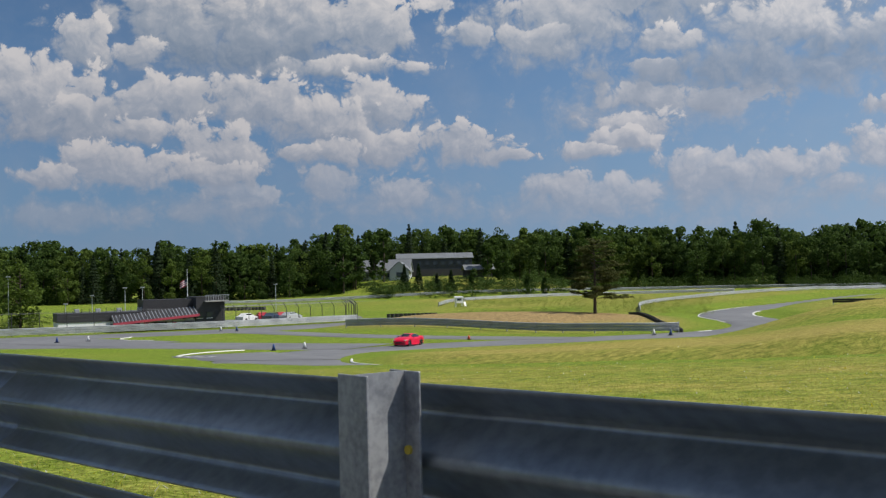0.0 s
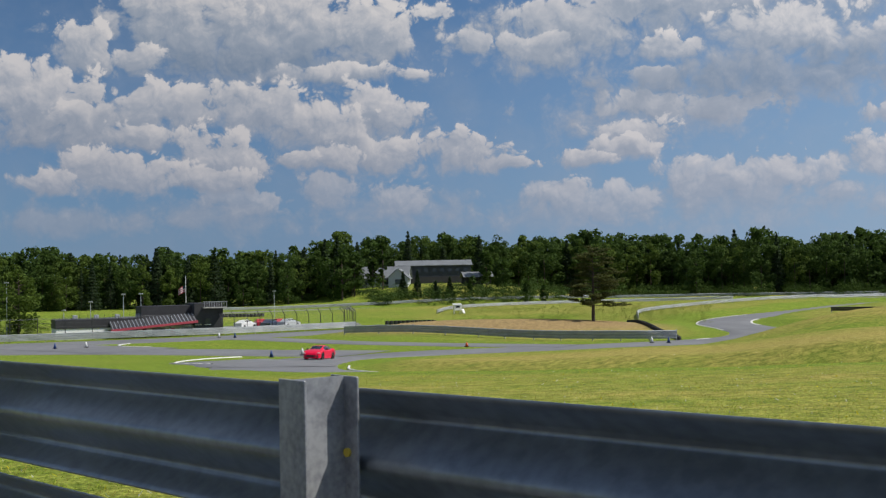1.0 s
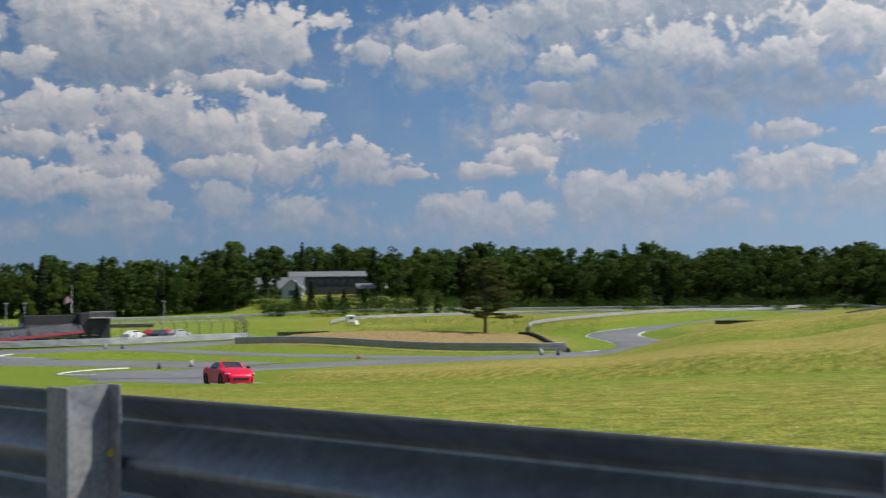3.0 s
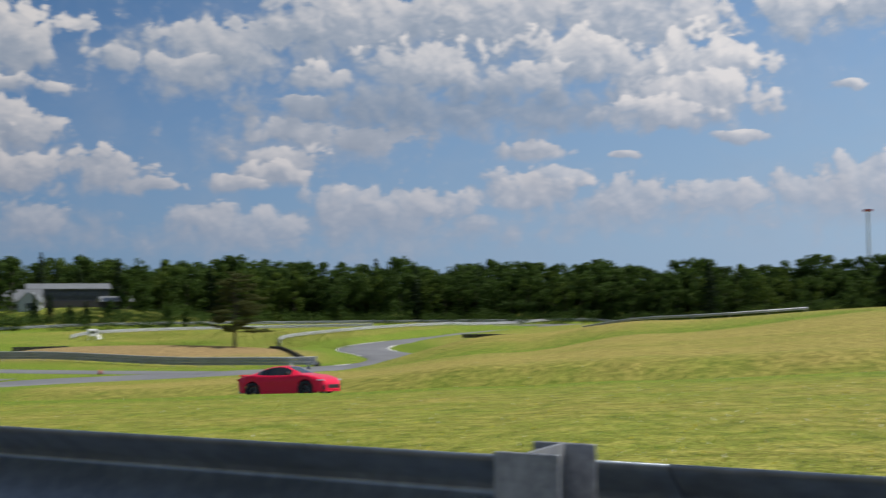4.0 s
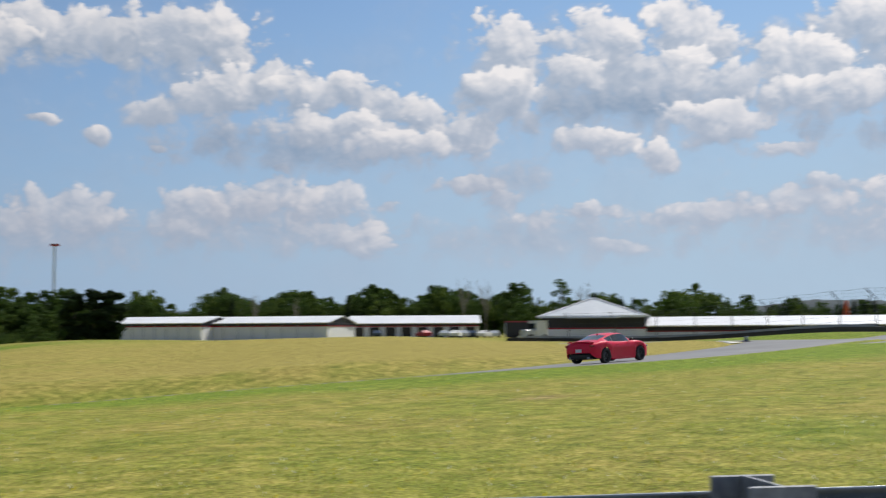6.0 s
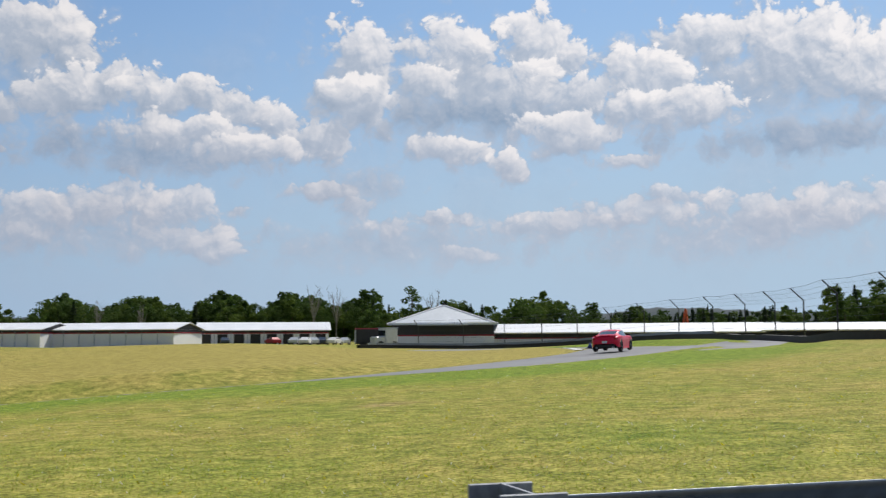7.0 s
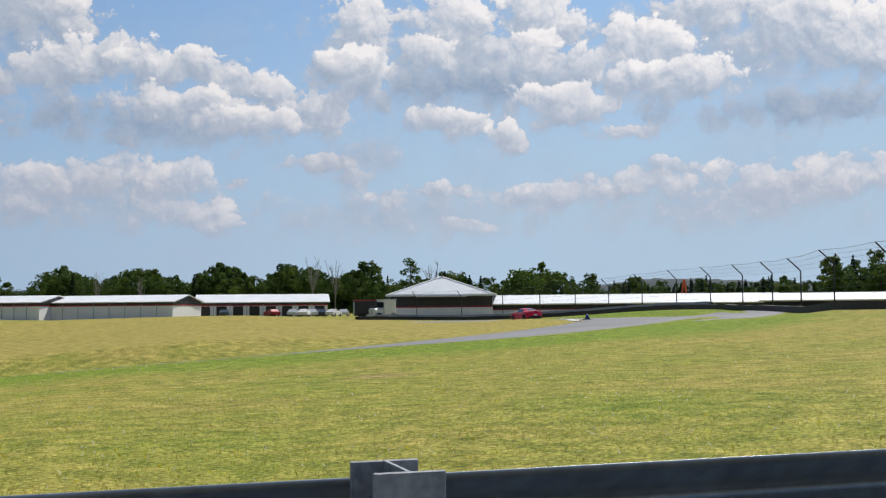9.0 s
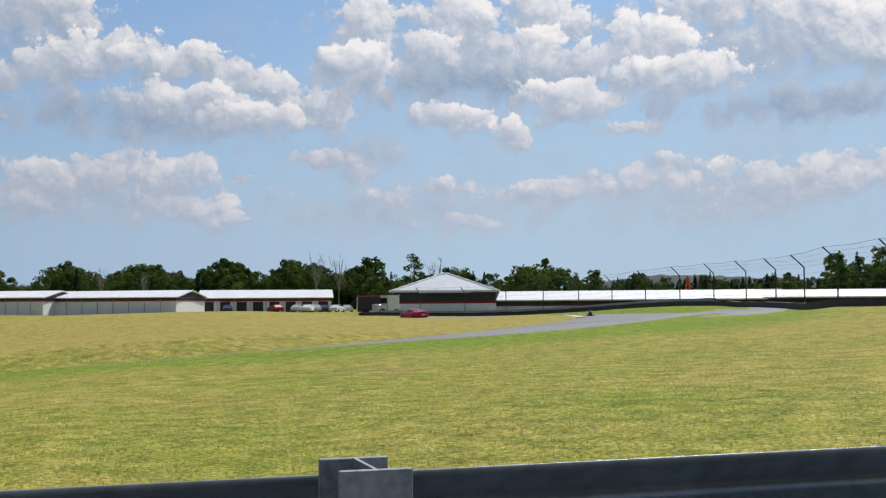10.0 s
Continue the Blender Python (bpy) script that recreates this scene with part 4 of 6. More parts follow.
def car_section(x):
    """Half a cross-section of the body at x, from the sill up to the middle of the roof."""
    top = curve(x, (-2.13, 0.70), (-2.09, 0.90), (-1.98, 0.965), (-1.75, 0.965), (-1.5, 1.01), (-1.2, 1.10), (-0.8, 1.225), (-0.45, 1.29), (-0.1, 1.31), (0.15, 1.295),
                (0.35, 1.25), (0.75, 1.075), (0.98, 0.965), (1.1, 0.935), (1.5, 0.865), (1.85, 0.755), (2.05, 0.65), (2.13, 0.52))
    sh = curve(x, (-2.13, 0.66), (-2.05, 0.83), (-1.6, 0.93), (-1.2, 0.95), (-0.7, 0.89), (0, 0.865), (0.7, 0.87), (1.1, 0.885), (1.35, 0.86), (1.7, 0.77), (2.0, 0.65), (2.13, 0.48))
    w = curve(x, (-2.13, 0.60), (-2.05, 0.74), (-1.9, 0.815), (-1.7, 0.865), (-1.25, 0.89), (-0.8, 0.86), (0, 0.845), (0.75, 0.855), (1.25, 0.888), (1.6, 0.87), (1.9, 0.78), (2.05, 0.66), (2.13, 0.52))
    low = curve(x, (-2.13, 0.48), (-2.05, 0.34), (-1.9, 0.26), (-1.7, 0.23), (-0.9, 0.20), (0.9, 0.19), (1.7, 0.20), (2.0, 0.19), (2.13, 0.24))
    mid_in = curve(x, (-1.25, 1.0), (-0.6, 0.975), (0.3, 0.97), (1.25, 1.0))
    for axle in (FRONT_AXLE, REAR_AXLE):
        d = abs(x - axle)
        if d < 0.375:
            low = max(low, 0.325 + math.sqrt(0.375 ** 2 - d * d))
    k = min(1, max(0, (top - sh - 0.04) / 0.28))
    mix = lambda a, b: a + (b - a) * k
    return [(w * 0.965, low), (w * 0.985 * mid_in, low + (sh - low) * 0.30), (w, low + (sh - low) * 0.62), (w * 0.985, low + (sh - low) * 0.88), (w * 0.94, sh),
            (w * 0.88, sh + 0.02 * (1 - k) + 0.035 * k), (mix(w * 0.66, 0.60), mix(sh + (top - sh) * 0.72, top - 0.07)),
            (mix(w * 0.56, 0.50), mix(sh + (top - sh) * 0.85, top - 0.025)), (w * 0.28, mix(sh + (top - sh) * 0.96, top - 0.006)), (0.0, top)]


def car_faces():
    """The lofted shell, its faces sorted into paint and glass."""
    xs = sorted(set(np.round(np.concatenate([np.linspace(-2.13, 2.13, 72), np.linspace(FRONT_AXLE - 0.375, FRONT_AXLE + 0.375, 17),
                                             np.linspace(REAR_AXLE - 0.375, REAR_AXLE + 0.375, 17)]), 4)))
    rows = []
    for x in xs:
        half = car_section(x)
        rows.append([(x, -y, z) for y, z in half] + [(x, y, z) for y, z in half[-2::-1]])
    paint, glass, side, pillar = [], [], [], []
    n = len(rows[0])
    for a, b in zip(range(len(xs) - 1), range(1, len(xs))):
        xm = (xs[a] + xs[b]) / 2
        for i in range(n - 1):
            j = min(i, n - 2 - i)
            quad = (rows[a][i], rows[b][i], rows[b][i + 1], rows[a][i + 1])
            if j == 5 and -0.70 < xm < -0.60:
                pillar.append(quad)
            elif j == 5 and -1.08 < xm < 0.60:
                side.append(quad)
            elif j >= 7 and 0.30 < xm < 0.95 or j >= 7 and -1.42 < xm < -0.72:
                glass.append(quad)
            else:
                paint.append(quad)
    for r in (rows[0], rows[-1]):
        for i in range(n // 2):
            paint.append((r[i], r[i + 1], r[n - 2 - i], r[n - 1 - i]))
    return paint, glass, side, pillar


def shell(quads):
    bm = bmesh.new()
    for q in quads:
        pts = [p for i, p in enumerate(q) if p not in q[:i]]
        if len(pts) > 2:
            bm.faces.new([bm.verts.new(p) for p in pts])
    bmesh.ops.remove_doubles(bm, verts=bm.verts, dist=0.0004)
    bmesh.ops.recalc_face_normals(bm, faces=bm.faces)
    return bm


def wheel_parts(car, x, y):
    """A wheel on its axle: tyre, ten-spoke rim, brake disc."""
    hub = new("wheel")
    hub.parent, hub.location = car, (x, y, WHEEL_R)
    bm = bmesh.new()
    ring = [(0.215, -0.10), (0.29, -0.112), (0.315, -0.10), (0.325, -0.06), (0.325, 0.06), (0.315, 0.10), (0.29, 0.112), (0.215, 0.10)]
    n, vs = 32, []
    for i in range(n):
        a = 2 * math.pi * i / n
        vs.append([bm.verts.new((r * math.cos(a), w, r * math.sin(a))) for r, w in ring])
    for i in range(n):
        for j in range(len(ring)):
            k = (j + 1) % len(ring)
            bm.faces.new((vs[i][j], vs[i][k], vs[(i + 1) % n][k], vs[(i + 1) % n][j]))
    bmesh.ops.recalc_face_normals(bm, faces=bm.faces)
    part("tyre", bm, M["tyre"], hub, smooth=True)
    s = 1 if y > 0 else -1
    bm = bmesh.new()
    bmesh.ops.create_cone(bm, cap_ends=False, segments=32, radius1=0.218, radius2=0.218, depth=0.19, matrix=pose(0, 0, 0, 90))
    for i in range(10):
        a = 36 * i
        box(bm, 0.12 * math.cos(radians(a)), s * 0.085, 0.12 * math.sin(radians(a)), 0.20, 0.02, 0.028)
        bm.verts.ensure_lookup_table()
        bmesh.ops.rotate(bm, cent=(0.12 * math.cos(radians(a)), 0, 0.12 * math.sin(radians(a))), matrix=Matrix.Rotation(radians(-a), 3, "Y"), verts=bm.verts[-8:])
    tube(bm, (0, s * 0.07, 0), (0, s * 0.10, 0), 0.05, sides=12)
    part("rim", bm, M["rim"], hub, "dark grey alloy rim")
    bm = bmesh.new()
    tube(bm, (0, s * 0.02, 0), (0, s * 0.04, 0), 0.15, sides=20)
    part("brake_disc", bm, M["zinc"], hub)
    return hub


def red_coupe():
    car = thing("sports_car", Matrix.Identity(4), "bright red two-door sports coupe with black wheels", "car")
    paint, glass, side, pillar = car_faces()
    part("body", shell(paint), M["red"], car, smooth=True)
    part("windscreen", shell([q for q in glass if q[0][0] > 0]), M["glass"], car, smooth=True)
    part("rear_window", shell([q for q in glass if q[0][0] < 0]), M["glass"], car, smooth=True)
    for s in (-1, 1):
        part("door_pillar", shell([q for q in pillar if q[0][1] * s > 0]), M["black"], car)
        for lo, hi in ((-2, -0.65), (-0.65, 2)):
            part("side_window", shell([q for q in side if q[0][1] * s > 0 and lo < q[0][0] < hi]), M["glass"], car, smooth=True)
        # mirror on its foot
        bm = bmesh.new()
        box(bm, 0.50, s * 0.93, 0.975, 0.13, 0.20, 0.12, bevel=0.03)
        box(bm, 0.52, s * 0.82, 0.93, 0.06, 0.12, 0.035)
        part("wing_mirror", bm, M["black"], car)
        bm = bmesh.new()
        box(bm, 1.93, s * 0.655, 0.648, 0.27, 0.24, 0.055, turn=-s * 33, bevel=0.012)
        part("headlight", bm, M["lens"], car)
        bm = bmesh.new()
        box(bm, -2.02, s * 0.62, 0.78, 0.16, 0.27, 0.09, turn=s * 24, bevel=0.015)
        part("tail_light", bm, M["tail"], car)
        part("air_intake", a_box(2.03, s * 0.58, 0.36, 0.12, 0.16, 0.20, turn=-s * 35, bevel=0.02), M["black"], car)
        part("side_skirt", a_box(0.0, s * 0.80, 0.185, 1.75, 0.09, 0.09, bevel=0.02), M["red"], car)
        part("exhaust_pipe", a_tube((-2.16, s * 0.50, 0.27), (-1.9, s * 0.50, 0.27), 0.055, sides=14), M["zinc"], car)
        part("door_handle", a_box(-0.42, s * 0.845, 0.78, 0.17, 0.03, 0.03, bevel=0.008), M["red"], car)
    part("grille", a_box(2.085, 0, 0.385, 0.10, 0.92, 0.20, bevel=0.03), M["black"], car, "black mesh grille")
    part("front_lip", a_box(2.03, 0, 0.20, 0.20, 1.15, 0.05, bevel=0.015), M["red"], car)
    part("diffuser", a_box(-2.0, 0, 0.34, 0.20, 1.15, 0.20, bevel=0.03), M["black"], car, "black rear diffuser")
    part("number_plate", a_box(-2.13, 0, 0.585, 0.02, 0.32, 0.14), M["white_plastic"], car)
    bm = bmesh.new()
    box(bm, -2.0, 0, 0.975, 0.15, 1.16, 0.03, bevel=0.010)
    for s in (-1, 1):
        box(bm, -1.94, s * 0.62, 0.945, 0.20, 0.12, 0.04, turn=-s * 22, bevel=0.010)
    part("ducktail_spoiler", bm, M["red"], car)
    part("roof_aerial", a_box(-0.72, 0, 1.262, 0.13, 0.03, 0.06, bevel=0.01), M["red"], car)
    part("underbody", a_box(0, 0, 0.33, 3.5, 1.34, 0.26), M["black"], car)
    bm = bmesh.new()
    for s in (-1, 1):
        box(bm, 0.05, s * 0.36, 0.80, 0.16, 0.48, 0.62, bevel=0.06)
    part("seats", bm, M["black"], car)
    wheels = [wheel_parts(car, x, y) for x in (FRONT_AXLE, REAR_AXLE) for y in (-0.765, 0.765)]
    return car, wheels


COUPE, WHEELS = red_coupe()

# seconds, x, y, road height, heading
DRIVE = [
    (0.0, -3.77, 121.94, -5.86, -116.0),
    (0.5, -8.22, 114.16, -5.72, -112.0),
    (1.0, -11.07, 104.82, -5.34, -105.0),
    (1.5, -12.19, 92.04, -4.79, -95.0),
    (2.0, -11.27, 77.95, -4.12, -87.0),
    (2.2, -10.57, 73.47, -3.92, -83.0),
    (3.3, -2.09, 58.97, -3.28, -58.0),
    (3.5, 0.63, 55.99, -3.10, -51.0),
    (4.0, 8.92, 47.68, -2.49, -43.0),
    (4.5, 18.61, 39.48, -1.75, -40.0),
    (5.0, 28.76, 32.19, -1.03, -32.0),
    (5.5, 38.20, 25.85, -0.44, -20.0),
    (6.0, 48.05, 22.03, -0.06, -10.0),
    (6.2, 52.15, 21.55, 0.02, -7.0),
    (7.3, 76.42, 22.44, 0.57, 13.0),
    (7.5, 80.75, 23.71, 0.53, 19.0),
    (8.0, 91.27, 28.63, 0.56, 30.0),
    (8.5, 100.58, 35.38, 0.57, 42.0),
    (9.0, 108.15, 43.48, 0.12, 49.0),
    (9.5, 113.99, 52.49, -0.08, 55.0),
    (10.0, 119.09, 62.36, -0.28, 59.0),
]


def motions():
    """The coupe drives the track, nose along its line; its wheels roll."""
    rows = []
    for i, (t, x, y, z, head) in enumerate(DRIVE):
        a, b = DRIVE[max(0, i - 1)], DRIVE[min(len(DRIVE) - 1, i + 1)]
        climb = math.degrees(math.atan2(b[3] - a[3], math.hypot(b[1] - a[1], b[2] - a[2])))
        lean = math.degrees(math.atan(BANK[((MAIN[:, 0] - x) ** 2 + (MAIN[:, 1] - y) ** 2).argmin()]))
        rows.append((t, pose(x, y, z, -lean * 0.6, -climb, head)))
    walk(COUPE, rows)
    # the wheels turn on at an even rate: well under a quarter turn between rows
    for k, w in enumerate(WHEELS):
        x, y, z = w.location
        walk(w, [(i * 0.1, pose(x, y, z, 0, (i * 62.0) % 360, 0)) for i in range(101)])


# ---- things round the track ----
def at(bearing, dist):
    """The place on the plan at a bearing (degrees from +y) and distance."""
    return dist * math.sin(radians(bearing)), dist * math.cos(radians(bearing))


def on_ground(bearing, dist, turn=0.0, up=0.0):
    x, y = at(bearing, dist)
    return pose(x, y, gz(x, y) + up, 0, 0, turn)


def guard_rail(points, label, rows=2, gap=4.0, mat=None, start=0.25):
    """A far crash barrier along a line: posts, and corrugated beams swept along it."""
    line = spline([(x, y, 0) for x, y in points], gap)
    z = ground_z(line[:, 0], line[:, 1])
    rail = thing("crash_barrier", Matrix.Identity(4), label, "crash barrier", "track barriers")
    d = np.gradient(line[:, :2], axis=0)
    d /= np.linalg.norm(d, axis=1)[:, None]
    nrm = np.column_stack([-d[:, 1], d[:, 0]])
    shape = [(0.0, 0.31), (0.08, 0.24), (0.0, 0.155), (0.08, 0.07), (0.0, 0.0), (-0.02, 0.0), (-0.02, 0.31)]
    for row in range(rows):
        verts, faces, n = [], [], len(shape)
        for p, q, h in zip(line, nrm, z):
            verts += [(p[0] - q[0] * (o + 0.07), p[1] - q[1] * (o + 0.07), h + start + row * 0.33 + s) for o, s in shape]
        for i in range(len(line) - 1):
            faces += [(i * n + j, i * n + (j + 1) % n, (i + 1) * n + (j + 1) % n, (i + 1) * n + j) for j in range(n)]
        raw("beam", verts, faces, mat or M["far_rail"], rail)
    me = None
    for p, q, h, dd in zip(line, nrm, z, d):
        if me is None:
            ob = part("post", a_box(0, 0, 0.35, 0.1, 0.12, 1.3), M["zinc"], rail)
            me = ob.data
        else:
            ob = part_mesh("post", me, M["zinc"], rail)
        ob.location, ob.rotation_euler = (p[0] + q[0] * 0.06, p[1] + q[1] * 0.06, h + start + rows * 0.33 - 0.95), (0, 0, math.atan2(dd[1], dd[0]))
    return rail


guard_rail([(-13.7, 162.6), (-4, 158.5), (4.7, 151.8), (14.3, 141), (21, 137), (27.5, 136.5)], "grey steel barrier round the brown bank", 3)
guard_rail([(33, 196), (38, 222), (50, 243), (72, 268), (106, 292), (150, 312)], "grey steel barrier outside the far bend", 2)
guard_rail([(-95, 150), (-62, 165), (-47, 171), (-33, 177.5), (-22, 187), (-14.5, 194)], "grey steel barrier along the pit straight", 3)
guard_rail([(-60, 283), (-20, 297), (20, 305), (60, 308), (110, 304), (150, 296), (200, 280)], "pale steel barrier below the woods", 2)
guard_rail([(-1, 236), (2, 252), (10, 262), (24, 270), (45, 277), (70, 280)], "grey steel barrier along the meadow track", 2)


def tyre_wall(points, label, gap=0.66, rows=2):
    """Stacked black tyres, shoulder to shoulder; bands hold them."""
    line = spline([(x, y, 0) for x, y in points], gap)
    z = ground_z(line[:, 0], line[:, 1])
    wall = thing("tyre_wall", Matrix.Identity(4), label, "tyre wall", "tyre walls")
    bm = bmesh.new()
    ring = [(0.20, -0.1), (0.31, -0.1), (0.33, 0.0), (0.31, 0.1), (0.20, 0.1)]
    vs = [[bm.verts.new((r * math.cos(i * math.pi / 5), r * math.sin(i * math.pi / 5), h)) for r, h in ring] for i in range(10)]
    for i in range(10):
        for j in range(4):
            bm.faces.new((vs[i][j], vs[(i + 1) % 10][j], vs[(i + 1) % 10][j + 1], vs[i][j + 1]))
    me = bpy.data.meshes.new("tyre")
    bm.to_mesh(me)
    bm.free()
    count = 0
    for k in range(len(line)):
        if count >= 290:
            break
        for row in range(rows):
            ob = part_mesh("tyre", me, M["tyre"], wall)
            ob.location = (line[k, 0] + random.uniform(-0.03, 0.03), line[k, 1] + random.uniform(-0.03, 0.03), z[k] + 0.11 + 0.21 * row)
            count += 1
    return wall


tyre_wall([(27.9, 137.5), (28.6, 146), (28.8, 158), (29.2, 172), (29.5, 184)], "low wall of stacked black tyres beside the brown bank", 0.7, 2)


def belt(name, points, low, high, thick, mat, label, category, group=""):
    """A low wall of even section along a line, following the ground."""
    line = spline([(x, y, 0) for x, y in points], 1.2)
    z = ground_z(line[:, 0], line[:, 1])
    d = np.gradient(line[:, :2], axis=0)
    d /= np.linalg.norm(d, axis=1)[:, None]
    verts, faces = [], []
    for i, (p, q, h) in enumerate(zip(line, np.column_stack([-d[:, 1], d[:, 0]]), z)):
        wob = 0.06 * noise.noise((i * 0.4, 0, 0))
        verts += [(p[0] + q[0] * o, p[1] + q[1] * o, h + s + (wob if s > 0.3 else 0)) for o, s in ((-thick / 2, low), (-thick / 2, high), (thick / 2, high), (thick / 2, low))]
    for i in range(len(line) - 1):
        faces += [(i * 4 + j, i * 4 + (j + 1) % 4, i * 4 + 4 + (j + 1) % 4, i * 4 + 4 + j) for j in range(4)]
    return tagged(raw(name, verts, faces, mat), label, category, group)


FENCE = [(83, 82), (80.1, 97), (77.4, 111), (74, 126), (70, 143), (66, 157), (62.2, 166)]
belt("belt_wall", [at(96, 58), at(90, 66)] + [at(b, d - 2.2) for b, d in FENCE] + [at(59.6, 160)], -0.4, 0.46, 0.7, M["tyre"], "long black belted tyre wall outside the bend", "tyre wall", "tyre walls")
belt("wall_cap", [at(77, 112)] + [at(b, d - 1.2) for b, d in FENCE[3:]] + [at(60.5, 164)], 0.35, 0.72, 0.25, M["far_rail"], "grey steel rail behind the tyre wall", "rail")


def debris_fence(name, line_points, gap, tall, over, label, wires=5, lean=1.0, start=0.0):
    """Posts bent over at the top, carrying sagging wires and a light net."""
    line = spline([(x, y, 0) for x, y in line_points], 1.0)
    s = np.concatenate([[0], np.cumsum(np.linalg.norm(np.diff(line[:, :2], axis=0), axis=1))])
    stops = np.arange(start, s[-1], gap)
    px, py = np.interp(stops, s, line[:, 0]), np.interp(stops, s, line[:, 1])
    pz = ground_z(px, py)
    fence = thing(name, Matrix.Identity(4), label, "fence")
    tops = []
    me = None
    for i in range(len(px)):
        j = min(i, len(px) - 2)
        a = math.atan2(py[j + 1] - py[j], px[j + 1] - px[j])
        if me is None:
            bm = bmesh.new()
            tube(bm, (0, 0, -0.3), (0, 0, tall), 0.055, sides=8)
            tube(bm, (0, 0, tall), (0, lean * over * 0.8, tall + over * 0.75), 0.05, sides=8)
            ob = part("post", bm, M["dark_steel"], fence)
            me = ob.data
        else:
            ob = part_mesh("post", me, M["dark_steel"], fence)
        ob.location, ob.rotation_euler = (px[i], py[i], pz[i]), (0, 0, a)
        n = (-math.sin(a) * lean, math.cos(a) * lean)
        tops.append([(px[i] + n[0] * o, py[i] + n[1] * o, pz[i] + h) for o, h in [(0, 1.0 + (tall - 1.0) * w / (wires - 1)) for w in range(wires)] + [(over * 0.8 * k, tall + over * 0.75 * k) for k in (0.33, 0.66, 1.0)]])
    bm = bmesh.new()
    thick = 0.008
    for a, b in zip(tops, tops[1:]):
        for w in range(len(a)):
            p, q = Vector(a[w]), Vector(b[w])
            mid = (p + q) / 2 - Vector((0, 0, 0.10 if w == len(a) - 1 else 0.05))
            tube(bm, p, mid, thick if w < len(a) - 1 else 0.014, sides=3)
            tube(bm, mid, q, thick if w < len(a) - 1 else 0.014, sides=3)
        for k in range(1, 14):
            t = k / 14
            pts = [Vector(a[w]).lerp(Vector(b[w]), t) - Vector((0, 0, 0.2 * t * (1 - t))) for w in range(len(a))]
            for p, q in zip(pts[wires - 1:], pts[wires:]):
                tube(bm, p, q, 0.0035, sides=3)
    part("net", bm, M["net"], fence, "fine dark wire net")
    return fence


debris_fence("debris_fence", [at(99, 56), at(92, 62), at(88, 70)] + [at(b, d) for b, d in FENCE], 8.0, 3.05, 1.2, "tall debris fence on dark bent steel posts", lean=1.0, start=1.1)
debris_fence("debris_fence", [(-34, 179), (-28, 184), (-21, 190), (-15, 195.5), (-15.6, 202), (-17.5, 209)], 2.3, 2.7, 1.1, "wire catch fence beside the pit entry")
debris_fence("debris_fence", [(-76, 161), (-62, 167), (-47, 173), (-38, 177)], 3.8, 3.2, 0.2, "thin wire fence behind the pit straight barrier")


# ---- buildings ----
def roof_slabs(house, length, depth, eave, rise, over=0.5, mat=None, thick=0.16):
    """Two roof planes of a gable roof whose ridge runs along x; front wall on y = 0."""
    slope = math.degrees(math.atan2(rise, depth / 2))
    run = math.hypot(depth / 2, rise) + over
    for s in (-1, 1):
        bm = bmesh.new()
        box(bm, 0, 0, 0, length + 2 * over, run, thick)
        n = int(length / 0.9)
        c = depth / 2 + s * (depth / 2 + over * math.cos(radians(slope))) / 2
        zc = eave + rise - (run / 2) * math.sin(radians(slope)) + 0.1
        lie = pose(length / 2, c, zc, -s * slope, 0, 0)
        bmesh.ops.transform(bm, matrix=lie, verts=bm.verts)
        slab = part("roof", bm, mat or M["roof"], house, "ribbed metal roof")
        rib = bpy.data.meshes.new("roof_rib")
        bm = a_box(0, 0, 0, 0.05, run, 0.06)
        bm.to_mesh(rib)
        bm.free()
        for i in range(n):
            ob = part_mesh("roof_rib", rib, mat or M["roof"], slab)
            ob.matrix_local = lie @ pose(-length / 2 + (i + 0.5) * length / n, 0, thick / 2 + 0.03)


def gable(house, x, depth, eave, rise, mat, thick=0.2):
    bm = bmesh.new()
    for dx in (-thick / 2, thick / 2):
        vs = [bm.verts.new((x + dx, y, z)) for y, z in ((0, eave), (depth, eave), (depth / 2, eave + rise))]
        bm.faces.new(vs)
    v = list(bm.verts)
    for i in range(3):
        bm.faces.new((v[i], v[(i + 1) % 3], v[3 + (i + 1) % 3], v[3 + i]))
    bmesh.ops.recalc_face_normals(bm, faces=bm.faces)
    part("gable", bm, mat, house, "dark gable end")


def garage_block(m, length, depth, eave, rise, doors, label):
    """A storage garage: white siding panels, a dark band with a red line, a ribbed white roof."""
    house = thing("garage_building", m, label, "garage", "garages")
    part("wall", a_box(length / 2, depth / 2, eave / 2 - 0.5, length, depth, eave + 1.0), M["white"], house)
    part("fascia", a_box(length / 2, depth / 2, eave - 0.28, length + 0.1, depth + 0.1, 0.50), M["charcoal"], house, "dark band under the eaves")
    part("trim_line", a_box(length / 2, depth / 2, eave - 0.62, length + 0.12, depth + 0.12, 0.22), M["barn_red"], house, "red trim line")
    gable(house, 0.0, depth, eave, rise, M["charcoal"])
    gable(house, length, depth, eave, rise, M["charcoal"])
    roof_slabs(house, length, depth, eave, rise)
    bay = length / max(doors, 8)
    door_me = None
    for i in range(max(doors, 8)):
        if doors:
            part("garage_door", a_box(bay * (i + 0.5), -0.03, (eave - 0.75) / 2 - 0.03, bay * 0.62, 0.08, eave - 0.80), M["black"], house, "dark open garage doorway")
        part("downpipe", a_box(bay * i + 0.05, -0.09, eave / 2 - 0.2, 0.09, 0.1, eave - 0.3), M["grey"], house)
    return house


def facing(bearing, turn=0.0):
    """Heading of a wall's x axis that runs to the right as one looks along a bearing; a turn brings its right end nearer."""
    return -bearing - turn


